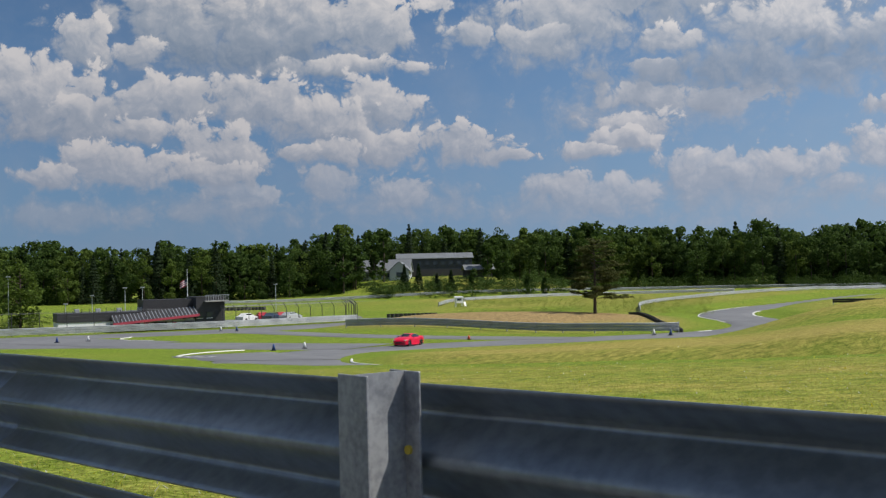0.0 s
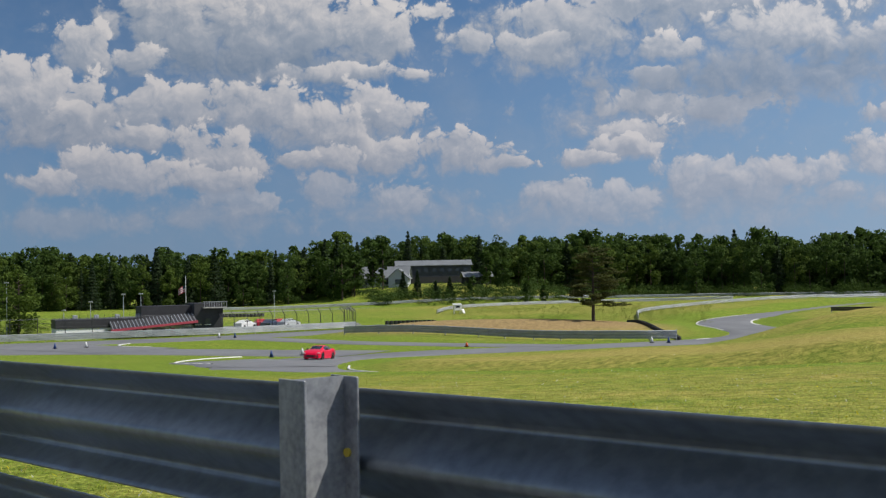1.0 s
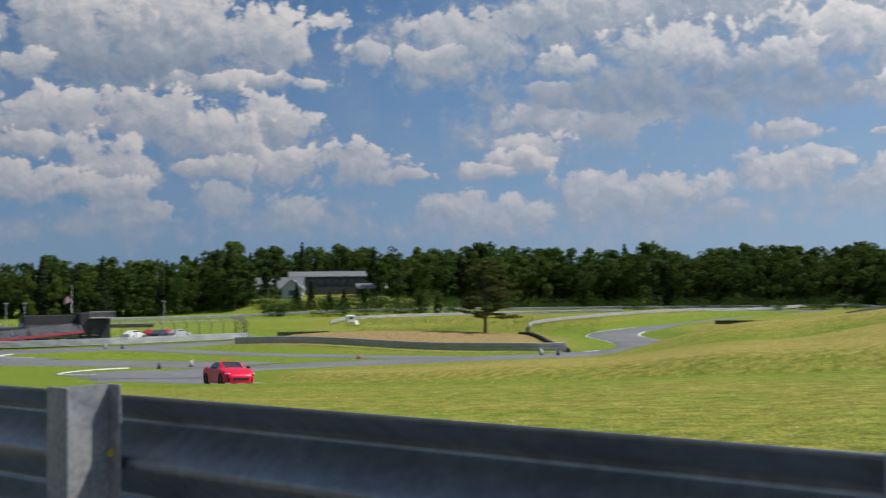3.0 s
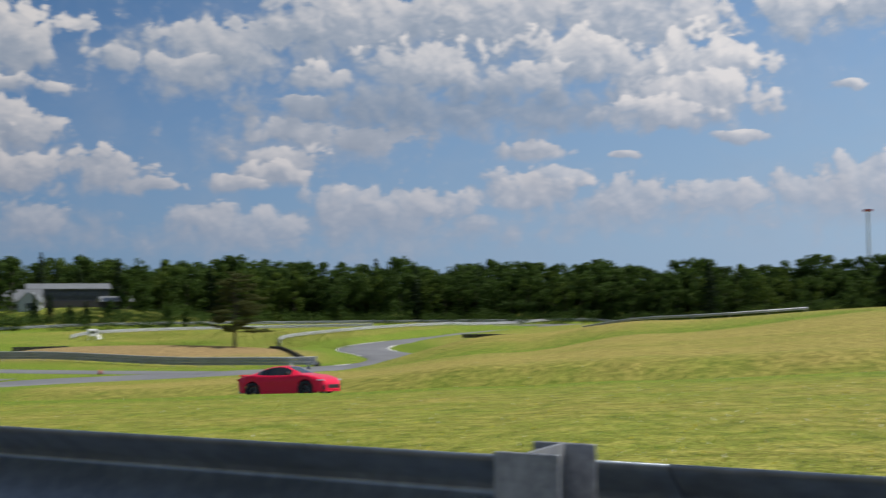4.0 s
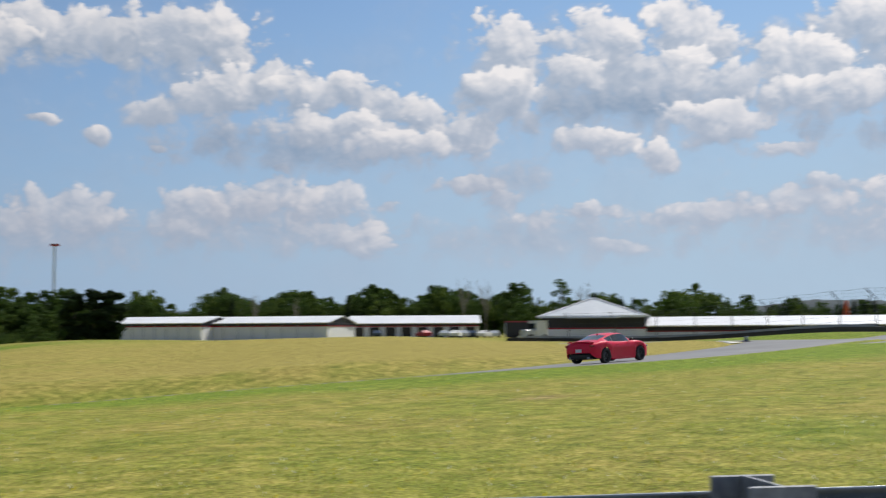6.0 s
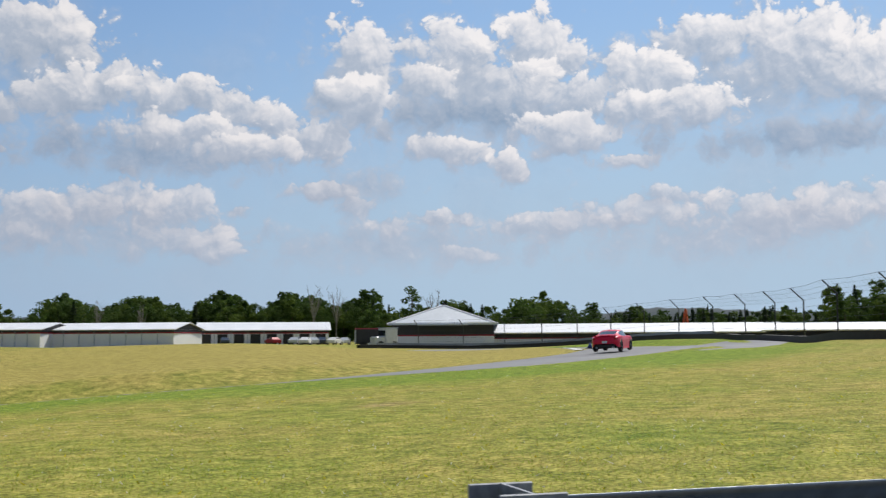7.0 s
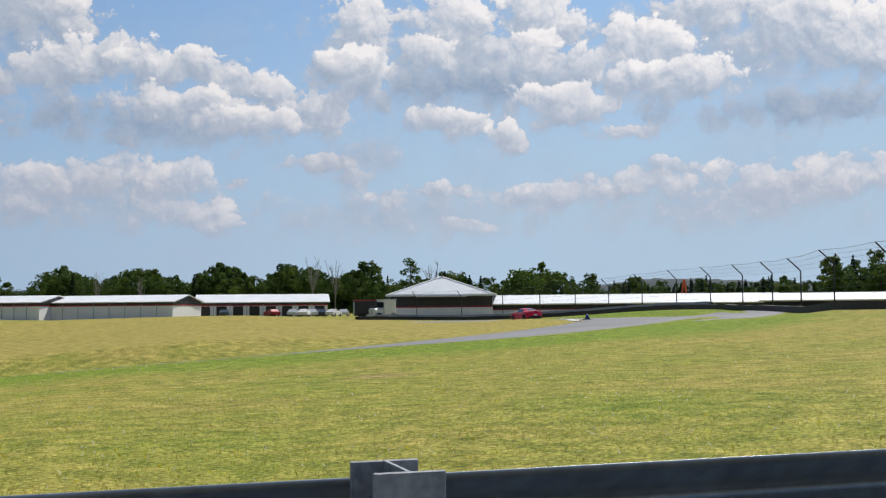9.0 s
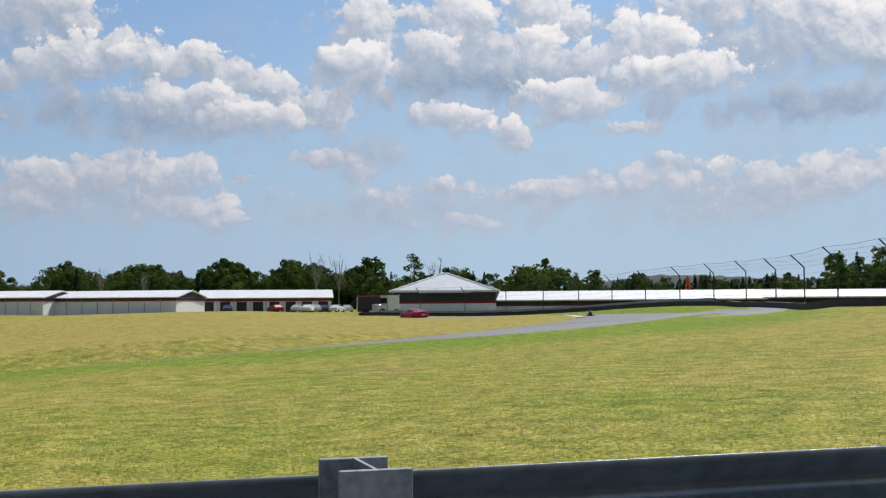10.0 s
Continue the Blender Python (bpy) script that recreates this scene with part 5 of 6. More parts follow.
def shed_row():
    x, y = at(50.6, 232)
    a = radians(facing(48, 28))
    for back, size in ((0, 27.0), (26.0, 22.0)):
        fore = 4.5 if back else 0.0
        px, py = x - math.cos(a) * (size + back) + math.sin(a) * fore, y - math.sin(a) * (size + back) - math.cos(a) * fore
        garage_block(pose(px, py, gz(px, py) + 0.2 if back == 0 else gz(px, py) + 0.5, 0, 0, math.degrees(a)), size, 13, 3.3, 1.3, 0, "long white garage row with dark gable and red trim line")
    px, py = at(51.7, 250)
    garage_block(pose(px, py, gz(px, py) - 0.3, 0, 0, facing(55, 0)), 27.4, 12, 3.3, 1.6, 8, "white garage row with eight dark doorways")


shed_row()


def clubhouse():
    x, y = at(61.2, 174)
    z = 0.0
    turn = facing(63.4, 2)
    house = thing("clubhouse", pose(x, y, z, 0, 0, turn), "dark clubhouse with a wide grey metal gable roof", "building")
    w, d, eave, rise = 15.2, 14.0, 3.65, 2.75
    part("wall", a_box(w / 2, d / 2, eave / 2 - 0.5, w, d, eave + 1), M["charcoal"], house, "charcoal upper wall")
    part("base_wall", a_box(w / 2, d / 2, 0.5, w + 0.12, d + 0.12, 2.4), M["white"], house, "pale lower wall")
    part("trim_line", a_box(w / 2, d / 2, 1.80, w + 0.16, d + 0.16, 0.2), M["barn_red"], house, "red trim line")
    # a hipped front, and a ridge that runs away from the track
    lo, hi, ridge = eave - 0.12, eave + rise, 4.2
    corners = {"a": (-0.6, -0.9, lo), "b": (w + 0.6, -0.9, lo), "c": (w / 2, ridge, hi), "d": (-0.6, d + 0.8, lo), "e": (w + 0.6, d + 0.8, lo), "f": (w / 2, d + 0.8, hi)}
    for way in ("abc", "acfd", "bef" + "c"):
        bm = bmesh.new()
        top = [bm.verts.new(corners[k]) for k in way]
        low = [bm.verts.new((*corners[k][:2], corners[k][2] - 0.16)) for k in way]
        bm.faces.new(top)
        bm.faces.new(low[::-1])
        for i in range(len(way)):
            j = (i + 1) % len(way)
            bm.faces.new((top[i], low[i], low[j], top[j]))
        bmesh.ops.recalc_face_normals(bm, faces=bm.faces)
        part("roof", bm, M["roof_grey"], house, "grey metal roof")
    for k, m2 in (("a", "c"), ("b", "c"), ("c", "f")):
        part("ridge_cap", a_tube(corners[k], corners[m2], 0.13, sides=6), M["white"], house, "pale ridge capping")
    part("porch_roof", a_box(w / 2, -1.2, eave - 0.30, w * 0.5, 1.0, 0.10), M["roof"], house, "pale metal porch roof")
    part("eave_trim", a_box(w / 2, -0.8, eave - 0.02, w + 1.0, 0.14, 0.16), M["white"], house)
    for sx in (-0.5, w + 0.5):
        part("eave_trim", a_box(sx, d / 2, eave - 0.1, 0.14, d + 1.4, 0.2), M["white"], house)
    part("weather_vane", a_tube((w / 2, ridge, eave + rise), (w / 2, ridge, eave + rise + 0.6), 0.2, 0.05), M["dark_steel"], house)
    # annex along the pit lane, under a long white roof
    annex = thing("pit_garages", pose(*at(65.35, 175), 0.3, 0, 0, facing(72, 1.5)), "long dark pit garages under a white metal roof", "building")
    l = 44
    part("wall", a_box(l / 2, 4.5, 0.6, l, 8, 3.0), M["charcoal"], annex, "dark wall")
    part("base_wall", a_box(l / 2, 4.5, 0.1, l + 0.1, 8.1, 1.7), M["white"], annex, "pale lower wall")
    part("trim_line", a_box(l / 2, 4.5, 1.02, l + 0.14, 8.14, 0.16), M["barn_red"], annex, "red trim line")
    bm = bmesh.new()
    box(bm, 0, 0, 0, l + 1, 5.2, 0.18)
    lie = pose(l / 2, 2.0, 2.45, 15)
    bmesh.ops.transform(bm, matrix=lie, verts=bm.verts)
    slab = part("roof", bm, M["roof"], annex, "white ribbed metal roof")
    rib = bpy.data.meshes.new("roof_rib")
    bm = a_box(0, 0, 0, 0.06, 5.2, 0.05)
    bm.to_mesh(rib)
    bm.free()
    for i in range(48):
        part_mesh("roof_rib", rib, M["roof"], slab).matrix_local = lie @ pose(-l / 2 + i * l / 47, 0, 0.11)
    part("roof", a_box(l / 2, 7.0, 3.0, l + 1, 5.0, 0.18), M["roof"], annex)
    for i in range(12):
        part("garage_door", a_box(2 + i * 3.6, 0.40, 1.45, 2.6, 0.1, 0.7), M["black"], annex)
    shed = thing("pit_shed", pose(*at(79.2, 150), 0.15, 0, 0, facing(82, 0)), "low dark shed under a white metal roof", "building")
    part("wall", a_box(12, 4, 0.8, 24, 7, 2.8), M["charcoal"], shed)
    for s in (-1, 1):
        bm = a_box(0, 0, 0, 25, 4.6, 0.16)
        bmesh.ops.transform(bm, matrix=pose(12, 4 + s * 2.1, 2.45, -s * 12), verts=bm.verts)
        part("roof", bm, M["roof"], shed, "white ribbed metal roof")


clubhouse()


def pit_building():
    """Two-storey race control with a long low block under a red canopy."""
    x, y = at(-18.35, 181)
    house = thing("race_control", pose(x, y, gz(x, y) - 0.65, 0, 0, facing(-15, -8)), "charcoal race control building with a red canopy edge", "building")
    l = 22.6
    part("wall", a_box(l / 2, 4, 1.0, l, 8, 2.56), M["white"], house, "white lower wall")
    part("upper_wall", a_box(l / 2, 3.9, 2.92, l + 0.1, 8, 1.3), M["charcoal"], house, "charcoal upper storey")
    part("tower", a_box(l - 0.2, 3.0, 2.6, 4.4, 8, 6.0), M["charcoal"], house, "charcoal tower")
    part("tower_room", a_box(l - 5.5, 4.5, 4.3, 9, 6, 2.0), M["charcoal"], house)
    part("balcony", a_box(l + 0.6, -1.6, 4.9, 3.6, 1.2, 0.16), M["concrete"], house)
    for i in range(10):
        part("baluster", a_box(l - 1.1 + i * 0.38, -2.15, 5.35, 0.05, 0.05, 0.9), M["far_rail"], house)
    part("hand_rail", a_box(l + 0.6, -2.15, 5.82, 3.7, 0.08, 0.08), M["far_rail"], house)
    bm = a_box(0, 0, 0, 12.6, 3.4, 0.12)
    lie = pose(l - 8.7, -1.5, 2.98, 20, -4.5, 0)
    bmesh.ops.transform(bm, matrix=lie, verts=bm.verts)
    canopy = part("canopy", bm, M["charcoal"], house, "sloped dark canopy")
    for i in range(24):
        part("canopy_rib", a_box(0, 0, 0, 0.06, 3.4, 0.08), M["grey"], canopy).matrix_local = lie @ pose(-6.1 + i * 0.53, 0, 0.1)
    bm = a_box(0, 0, 0, 12.8, 0.12, 0.36)
    bmesh.ops.transform(bm, matrix=pose(l - 8.7, -3.12, 2.38, 0, -4.5, 0), verts=bm.verts)
    part("canopy_edge", bm, M["brick_red"], house, "faded red canopy edge")
    for i, w in ((0, 2.2), (1, 2.4), (2, 0.7), (3, 2.0), (4, 0.7), (5, 1.8)):
        part("doorway", a_box(l - 14.0 + i * 2.1, -0.03, 1.35, w, 0.1, 1.1), M["barn_red"] if w < 1 else M["window"], house)
    for i in range(3):
        for j in range(2):
            part("window", a_box(l - 3.4 + i * 1.5, -1.03, 1.5 + j * 1.3, 0.9, 0.1, 0.9), M["window"], house)
            part("window_frame", a_box(l - 3.4 + i * 1.5, -1.05, 1.5 + j * 1.3 - 0.5, 1.0, 0.1, 0.07), M["white"], house)
    for i in range(14):
        part("roof_rail", a_tube((1 + i * 1.2, 0.4, 3.5), (1 + i * 1.2, 0.4, 4.3), 0.03, sides=5), M["dark_steel"], house)
    for i in range(5):
        part("roof_unit", a_box(3 + i * 3.1, 3, 3.9, 0.7, 0.7, 0.6, bevel=0.05), M["far_rail"], house)
    x, y = at(-12.4, 196)
    pole = thing("flagpole", pose(x, y, gz(x, y)), "white flagpole with a striped flag at half height", "flagpole")
    part("pole", a_tube((0, 0, 0), (0, 0, 9.2), 0.08, 0.04), M["white_plastic"], pole)
    for i in range(7):
        vs, n = [], 8
        for k in range(n + 1):
            u = k / n
            sag = -0.35 * u - 0.25 * u * u
            vs += [(-1.25 * u, 0.12 * math.sin(u * 7), 7.6 + sag - i * 0.16), (-1.25 * u, 0.12 * math.sin(u * 7), 7.6 + sag - i * 0.16 - 0.16)]
        part_ob = raw("flag_stripe", vs, [(2 * k, 2 * k + 1, 2 * k + 3, 2 * k + 2) for k in range(n)], M["brick_red"] if i % 2 == 0 else M["flag_white"], pole)
    raw("flag_canton", [(-0.02, -0.02, 7.61), (-0.5, 0.06, 7.42), (-0.5, 0.06, 6.98), (-0.02, -0.02, 7.15)], [(0, 1, 2, 3)], M["dark_blue"], pole)


pit_building()


def lodge():
    """Grey house and long barn on the knoll at the edge of the woods."""
    x, y = at(-4.1, 330)
    house = thing("lodge_house", pose(x, y, gz(x, y), 0, 0, facing(-3, 8)), "grey farmhouse with white gables on the knoll", "house")
    part("wall", a_box(7, 4, 1.4, 14, 8, 3.4), M["grey"], house)
    gable(house, 0, 8, 3.0, 3.0, M["grey"])
    gable(house, 14, 8, 3.0, 3.0, M["grey"])
    roof_slabs(house, 14, 8, 3.0, 3.0, mat=M["roof_slate"])
    part("wing", a_box(12, -2.5, 1.4, 5.4, 6, 3.4), M["grey"], house)
    for s in (-1, 1):
        bm = a_box(0, 0, 0, 4.2, 7.0, 0.16)
        bmesh.ops.transform(bm, matrix=pose(12 + s * 1.75, -2.5, 3.9, 0, s * 42), verts=bm.verts)
        part("roof", bm, M["roof_slate"], house)
    bm = bmesh.new()
    for dy in (-5.6, -5.4):
        bm.faces.new([bm.verts.new(p) for p in ((9.3, dy, 3.1), (14.7, dy, 3.1), (12, dy, 5.4))])
    part("gable", bm, M["grey"], house)
    for i in range(4):
        part("window", a_box(2 + i * 2.0, -0.04, 1.7, 1.1, 0.1, 1.2), M["window"], house)
    part("window", a_box(12, -5.54, 1.7, 1.6, 0.1, 1.4), M["window"], house)
    x, y = at(-2.2, 338)
    barn = thing("long_barn", pose(x, y, gz(x, y) + 0.6, 0, 0, facing(0, -4)), "long dark two-storey barn with a pale eave line", "barn")
    part("wall", a_box(10.8, 4, 2.2, 21.6, 8, 5.6), M["slate"], barn, "slate-blue upper wall")
    part("lower_wall", a_box(10.8, 3.9, 0.6, 21.8, 8.2, 1.9), M["charcoal"], barn)
    gable(barn, 21.6, 8, 4.8, 1.4, M["grey"])
    gable(barn, 0, 8, 4.8, 1.4, M["grey"])
    roof_slabs(barn, 21.6, 8, 4.8, 1.4, mat=M["roof_slate"])
    for i in range(9):
        part("window", a_box(1.6 + i * 2.3, -0.05, 3.4, 1.2, 0.12, 1.1), M["window"], barn)
    x, y = at(1.1, 322)
    porch = thing("pavilion", pose(x, y, gz(x, y), 0, 0, facing(1, -10)), "low pavilion with a pale hip roof", "pavilion")
    for s in (-1, 1):
        bm = a_box(0, 0, 0, 8.6, 3.6, 0.16)
        bmesh.ops.transform(bm, matrix=pose(4, 2.4 + s * 1.5, 3.1, -s * 24), verts=bm.verts)
        part("roof", bm, M["roof_slate"], porch)
    for i in range(4):
        part("post", a_box(0.3 + i * 2.4, 0, 1.2, 0.2, 0.2, 2.8), M["charcoal"], porch)
    part("back_wall", a_box(4, 4.2, 1.2, 7.8, 0.2, 2.8), M["charcoal"], porch)


lodge()


# ---- single trees and shrubs ----
def lone_tree(bearing, dist, height, width, crown_mat, label, count=2600, size=0.16, low=0.2, seed=5, needle=False):
    x, y = at(bearing, dist)
    tree = thing("tree", pose(x, y, gz(x, y)), label, "tree")
    bm = bmesh.new()
    limbs(bm, height, width * 0.5, seed, trunk=height * 0.022, count=14)
    part("trunk", bm, M["bark"], tree)
    make = needle_crown if needle else broad_crown
    quad_mesh("crown", make(height, width, count, size, seed, low), crown_mat, tree)
    return tree




def open_pine(bearing, dist, height, width):
    """An old pine: a straight trunk, and tiers of flat boughs with daylight between them."""
    x, y = at(bearing, dist)
    tree = thing("tree", pose(x, y, gz(x, y)), "thin lone pine with an open crown on the meadow", "tree")
    g = np.random.default_rng(8)
    wood, tufts, outs = bmesh.new(), [], []
    tube(wood, (0, 0, -0.3), (0.12, 0.05, height * 0.55), 0.27, 0.17)
    tube(wood, (0.12, 0.05, height * 0.54), (0.05, 0.0, height * 0.98), 0.17, 0.03)
    for i in range(52):
        h = 0.20 + 0.78 * (i / 51) ** 1.15
        a = i * 2.4 + g.normal(0, 0.3)
        l = width / 2 * np.interp(h, [0.17, 0.3, 0.55, 0.8, 1.0], [0.95, 1.0, 0.95, 0.74, 0.20]) * g.uniform(0.6, 1.15)
        root = np.array([0.08, 0.03, h * height])
        tip = root + np.array([l * math.cos(a), l * math.sin(a), l * g.uniform(-0.05, 0.22)])
        tube(wood, root, tip, 0.06, 0.015, sides=5)
        for _ in range(int(6 + l * 4.0)):
            t = g.uniform(0.35, 1.05)
            c = root + (tip - root) * t + g.normal(0, 0.16 * l * 0.5, 3) * (1, 1, 0.3)
            d = g.normal(size=(46, 3))
            d /= np.linalg.norm(d, axis=1)[:, None]
            tufts.append(c + d * g.uniform(0.3, 1.0, 46)[:, None] * np.array([0.55, 0.55, 0.20]) * g.uniform(0.7, 1.2))
            outs.append(d + (0, 0, 0.5))
    part("trunk", wood, M["bark"], tree)
    tri_mesh("crown", leaf_triangles(np.concatenate(tufts), np.concatenate(outs), 0.085, g), M["pine"], tree)


open_pine(7.4, 172, 11.0, 9.0)
for k, (b, h, w) in enumerate(((38.75, 8.2, 5.4), (39.6, 9.0, 5.6), (40.5, 9.2, 5.4))):
    lone_tree(b, 203, h, w, M["leaf_dark"], "dense dark spruce beside the garages", 6000, 0.34, 0.0, 60 + k)
lone_tree(62.1, 225, 11.6, 5.5, M["leaf"], "tall leafy tree behind the clubhouse roof", 1500, 0.2, 0.45, 31)
lone_tree(67.6, 222, 8.6, 10.0, M["leaf"], "broad round tree behind the clubhouse", 3600, 0.24, 0.1, 33)
lone_tree(-20.0, 205, 11, 9, M["leaf_bright"], "bright leafy tree at the edge of the paddock", 3400, 0.25, 0.05, 35)
lone_tree(-21.5, 220, 13, 10, M["leaf_bright"], "bright leafy tree at the edge of the paddock", 3400, 0.25, 0.05, 36)


def bare_tree(bearing, dist, height, seed):
    x, y = at(bearing, dist)
    tree = thing("dead_tree", pose(x, y, gz(x, y)), "leafless dead tree with thin grey branches", "tree")
    bm = bmesh.new()
    g = random.Random(seed)
    tube(bm, (0, 0, -0.3), (0, 0, height * 0.45), 0.16, 0.12, sides=6)
    for i in range(9):
        a, lean = i * 0.9 + g.uniform(-0.3, 0.3), g.uniform(0.08, 0.34)
        foot = Vector((0, 0, height * g.uniform(0.25, 0.45)))
        tip = Vector((math.cos(a) * lean * height * 0.6, math.sin(a) * lean * height * 0.6, height * g.uniform(0.75, 1.0)))
        tube(bm, foot, tip, 0.08, 0.03, sides=5)
        for _ in range(7):
            p = foot.lerp(tip, g.uniform(0.3, 0.95))
            q = p + Vector((g.uniform(-1, 1), g.uniform(-1, 1), g.uniform(0.6, 1.8))) * height * 0.075
            tube(bm, p, q, 0.035, 0.012, sides=4)
    part("trunk", bm, M["dead"], tree)


for k, (b, d, h, w) in enumerate(((-4.3, 316, 13, 6), (-3.4, 320, 9, 5), (-4.9, 312, 14, 6), (-2.9, 322, 14.5, 2.8), (2.2, 322, 10, 6), (3.0, 318, 9, 6))):
    lone_tree(b, d, h, w, M["leaf"], "dark leafy tree beside the farmhouse", 1100, 0.42, 0.15, 80 + k)
for k, (b, d, h, w) in enumerate(((-1.9, 312, 6.5, 3.4), (-1.2, 310, 7.0, 3.6), (-0.3, 308, 4.5, 3.0), (0.4, 309, 5.2, 3.2), (1.5, 308, 6.0, 3.4), (4.2, 300, 6, 3.0), (5.0, 300, 5, 2.6))):
    lone_tree(b, d, h, w, M["leaf_dark"] if k < 4 else M["leaf"], "young spruce on the slope below the barn", 900, 0.3, 0.03, 95 + k, needle=k < 4)
for b, d, h, s in ((57.2, 290, 15.5, 1), (58.3, 295, 15, 2), (47, 320, 12, 3), (49, 322, 11, 4), (63.2, 232, 11.0, 6)):
    bare_tree(b, d, h, s)


def shrubs(name, spots, mat, label):
    out = []
    for x, y, h in spots:
        q = BROAD[0] @ np.diag([1.5 * h, 1.5 * h, h]) + np.array([x, y, gz(x, y) - 0.1 * h])
        out.append(q[::12 if h < 1.5 else 4])
    bush = thing(name, Matrix.Identity(4), label, "shrubs", kind="stuff")
    quad_mesh("foliage", np.concatenate(out), mat, bush)


def scatter(n, b1, b2, d1, d2, h1, h2):
    return [(*at(random.uniform(b1, b2), random.uniform(d1, d2)), random.uniform(h1, h2)) for _ in range(n)]


shrubs("shrubs", scatter(1500, 0.5, 13, 192, 258, 0.35, 1.15), M["shrub"], "rough green shrubs and tall weeds on the meadow")
shrubs("shrubs", scatter(190, -3.6, 6, 298, 316, 2.0, 4.6), M["leaf"], "garden shrubs below the knoll")
shrubs("shrubs", scatter(40, -21, -15, 198, 215, 1.2, 3.0), M["leaf_bright"], "bushes behind the race control")
shrubs("shrubs", scatter(320, 4, 38, 316, 336, 1.5, 5.0), M["leaf"], "undergrowth along the edge of the woods")
shrubs("shrubs", scatter(90, 22, 40, 88, 112, 0.2, 0.55), M["shrub"], "tufts of tall weeds on the crest")


# ---- small things ----
def cone(bearing, dist, mat, label, tall=1.0):
    x, y = at(bearing, dist)
    c = thing("track_marker", pose(x, y, gz(x, y) + 0.06), label, "marker cone", "marker cones")
    part("foot", a_box(0, 0, 0.03, 0.5, 0.5, 0.06, bevel=0.01), M["black"], c)
    part("cone", a_tube((0, 0, 0.05), (0, 0, tall), 0.2, 0.06, sides=14), mat, c, smooth=True)
    return c


for b, d, m, l in ((-18.4, 153, "blue", "dark blue marker cone beside the track"), (-17.0, 154, "white_plastic", "white marker cone beside the track"),
                   (-8.35, 118, "blue", "dark blue marker cone beside the track"), (-6.85, 122, "white_plastic", "white marker cone beside the track"),
                   (1.2, 131, "orange", "small orange marker cone on the verge"), (10.2, 134, "white_plastic", "white marker cone by the barrier"),
                   (11.0, 133, "blue", "dark marker cone by the barrier"), (-10.85, 172, "white_plastic", "white marker cone beside the track"),
                   (-10.1, 170, "blue", "dark blue marker cone beside the track"), (71.3, 88, "blue", "dark marker post at the kerb")):
    cone(b, d, M[m], l, 0.42 if b > 50 else 0.68 if m != "orange" else 0.5)


def kerb(points, wide, label):
    line = spline([(x, y, 0) for x, y in points], 0.8)
    ob = strip("kerb", line, -wide / 4, wide / 4, M["kerb"], 0.065, skirt=0.04)
    tagged(ob, label, "kerb", kind="structure")


kerb([(-19.2, 111.5), (-22.0, 109), (-23.7, 105.7), (-23.5, 102.4), (-21.6, 99.3), (-19, 96)], 0.45, "white painted kerb round the bend's grass tip")
kerb([(-3.6, 71.5), (-5.2, 74.2), (-6.2, 78), (-6.7, 84)], 0.3, "white painted kerb at the inside of the bend")
_bend = MAIN[(MAIN[:, 1] > 160) & (MAIN[:, 1] < 222)]
tagged(strip("kerb", _bend, -HALF - 0.05, -HALF + 0.15, M["kerb"], 0.05, skirt=0.04), "white painted edge of the far bend", "kerb", kind="structure")
_bend = MAIN[(MAIN[:, 1] > 176) & (MAIN[:, 1] < 204)]
tagged(strip("kerb", _bend, HALF - 0.15, HALF + 0.2, M["kerb"], 0.05, skirt=0.04), "white painted kerb inside the far bend", "kerb", kind="structure")
kerb([(30, 137.8), (31, 138.6), (32, 139.5)], 0.4, "white painted kerb at the junction")
kerb([(80.5, 28.0), (83.5, 29.4), (86.5, 31.2)], 1.3, "white painted kerb inside the bend")
kerb([(-36.5, 146.0), (-40.5, 148.5), (-42.5, 153.0), (-42, 156.5)], 0.4, "white painted kerb at the island's tip")


def marshal_hut():
    x, y = at(0.75, 232)
    hut = thing("marshal_hut", pose(x, y, gz(x, y) + 0.2, 0, 0, 10), "small white marshal hut on stilts", "hut")
    hut.scale = (0.68, 0.68, 0.68)
    part("cabin", a_box(0, 0, 1.7, 2.2, 1.8, 1.7, bevel=0.03), M["white"], hut)
    part("window", a_box(0, -0.92, 1.9, 1.2, 0.06, 0.6), M["window"], hut)
    bm = a_box(0, 0, 0, 2.6, 2.2, 0.1)
    bmesh.ops.transform(bm, matrix=pose(0, 0, 2.62, 8), verts=bm.verts)
    part("roof", bm, M["roof"], hut)
    for sx in (-1, 1):
        for sy in (-1, 1):
            part("leg", a_box(sx * 0.95, sy * 0.75, 0.4, 0.12, 0.12, 1.2), M["white"], hut)
    bm = a_box(0, 0, 0, 0.6, 2.0, 0.08)
    bmesh.ops.transform(bm, matrix=pose(1.6, -1.2, 0.6, 38), verts=bm.verts)
    part("steps", bm, M["white"], hut)


marshal_hut()


def light_mast():
    x, y = at(37.6, 480)
    mast = thing("light_mast", pose(x, y, gz(x, y)), "tall thin steel light mast over the woods", "mast")
    # pale siding grey puts the distance haze into the shaft's colour
    part("shaft", a_tube((0, 0, 0), (0, 0, 37), 0.55, 0.4, sides=12), M["grey"], mast)
    part("head", a_box(0, 0, 37.3, 3.4, 1.4, 0.9, turn=-37), M["barn_red"], mast, "dull red lamp head")
    for s in (-1, 1):
        part("lamp", a_tube((s * 1.2, -0.9, 36.9), (s * 1.2, -0.9, 37.7), 0.3, sides=8), M["far_rail"], mast)


light_mast()


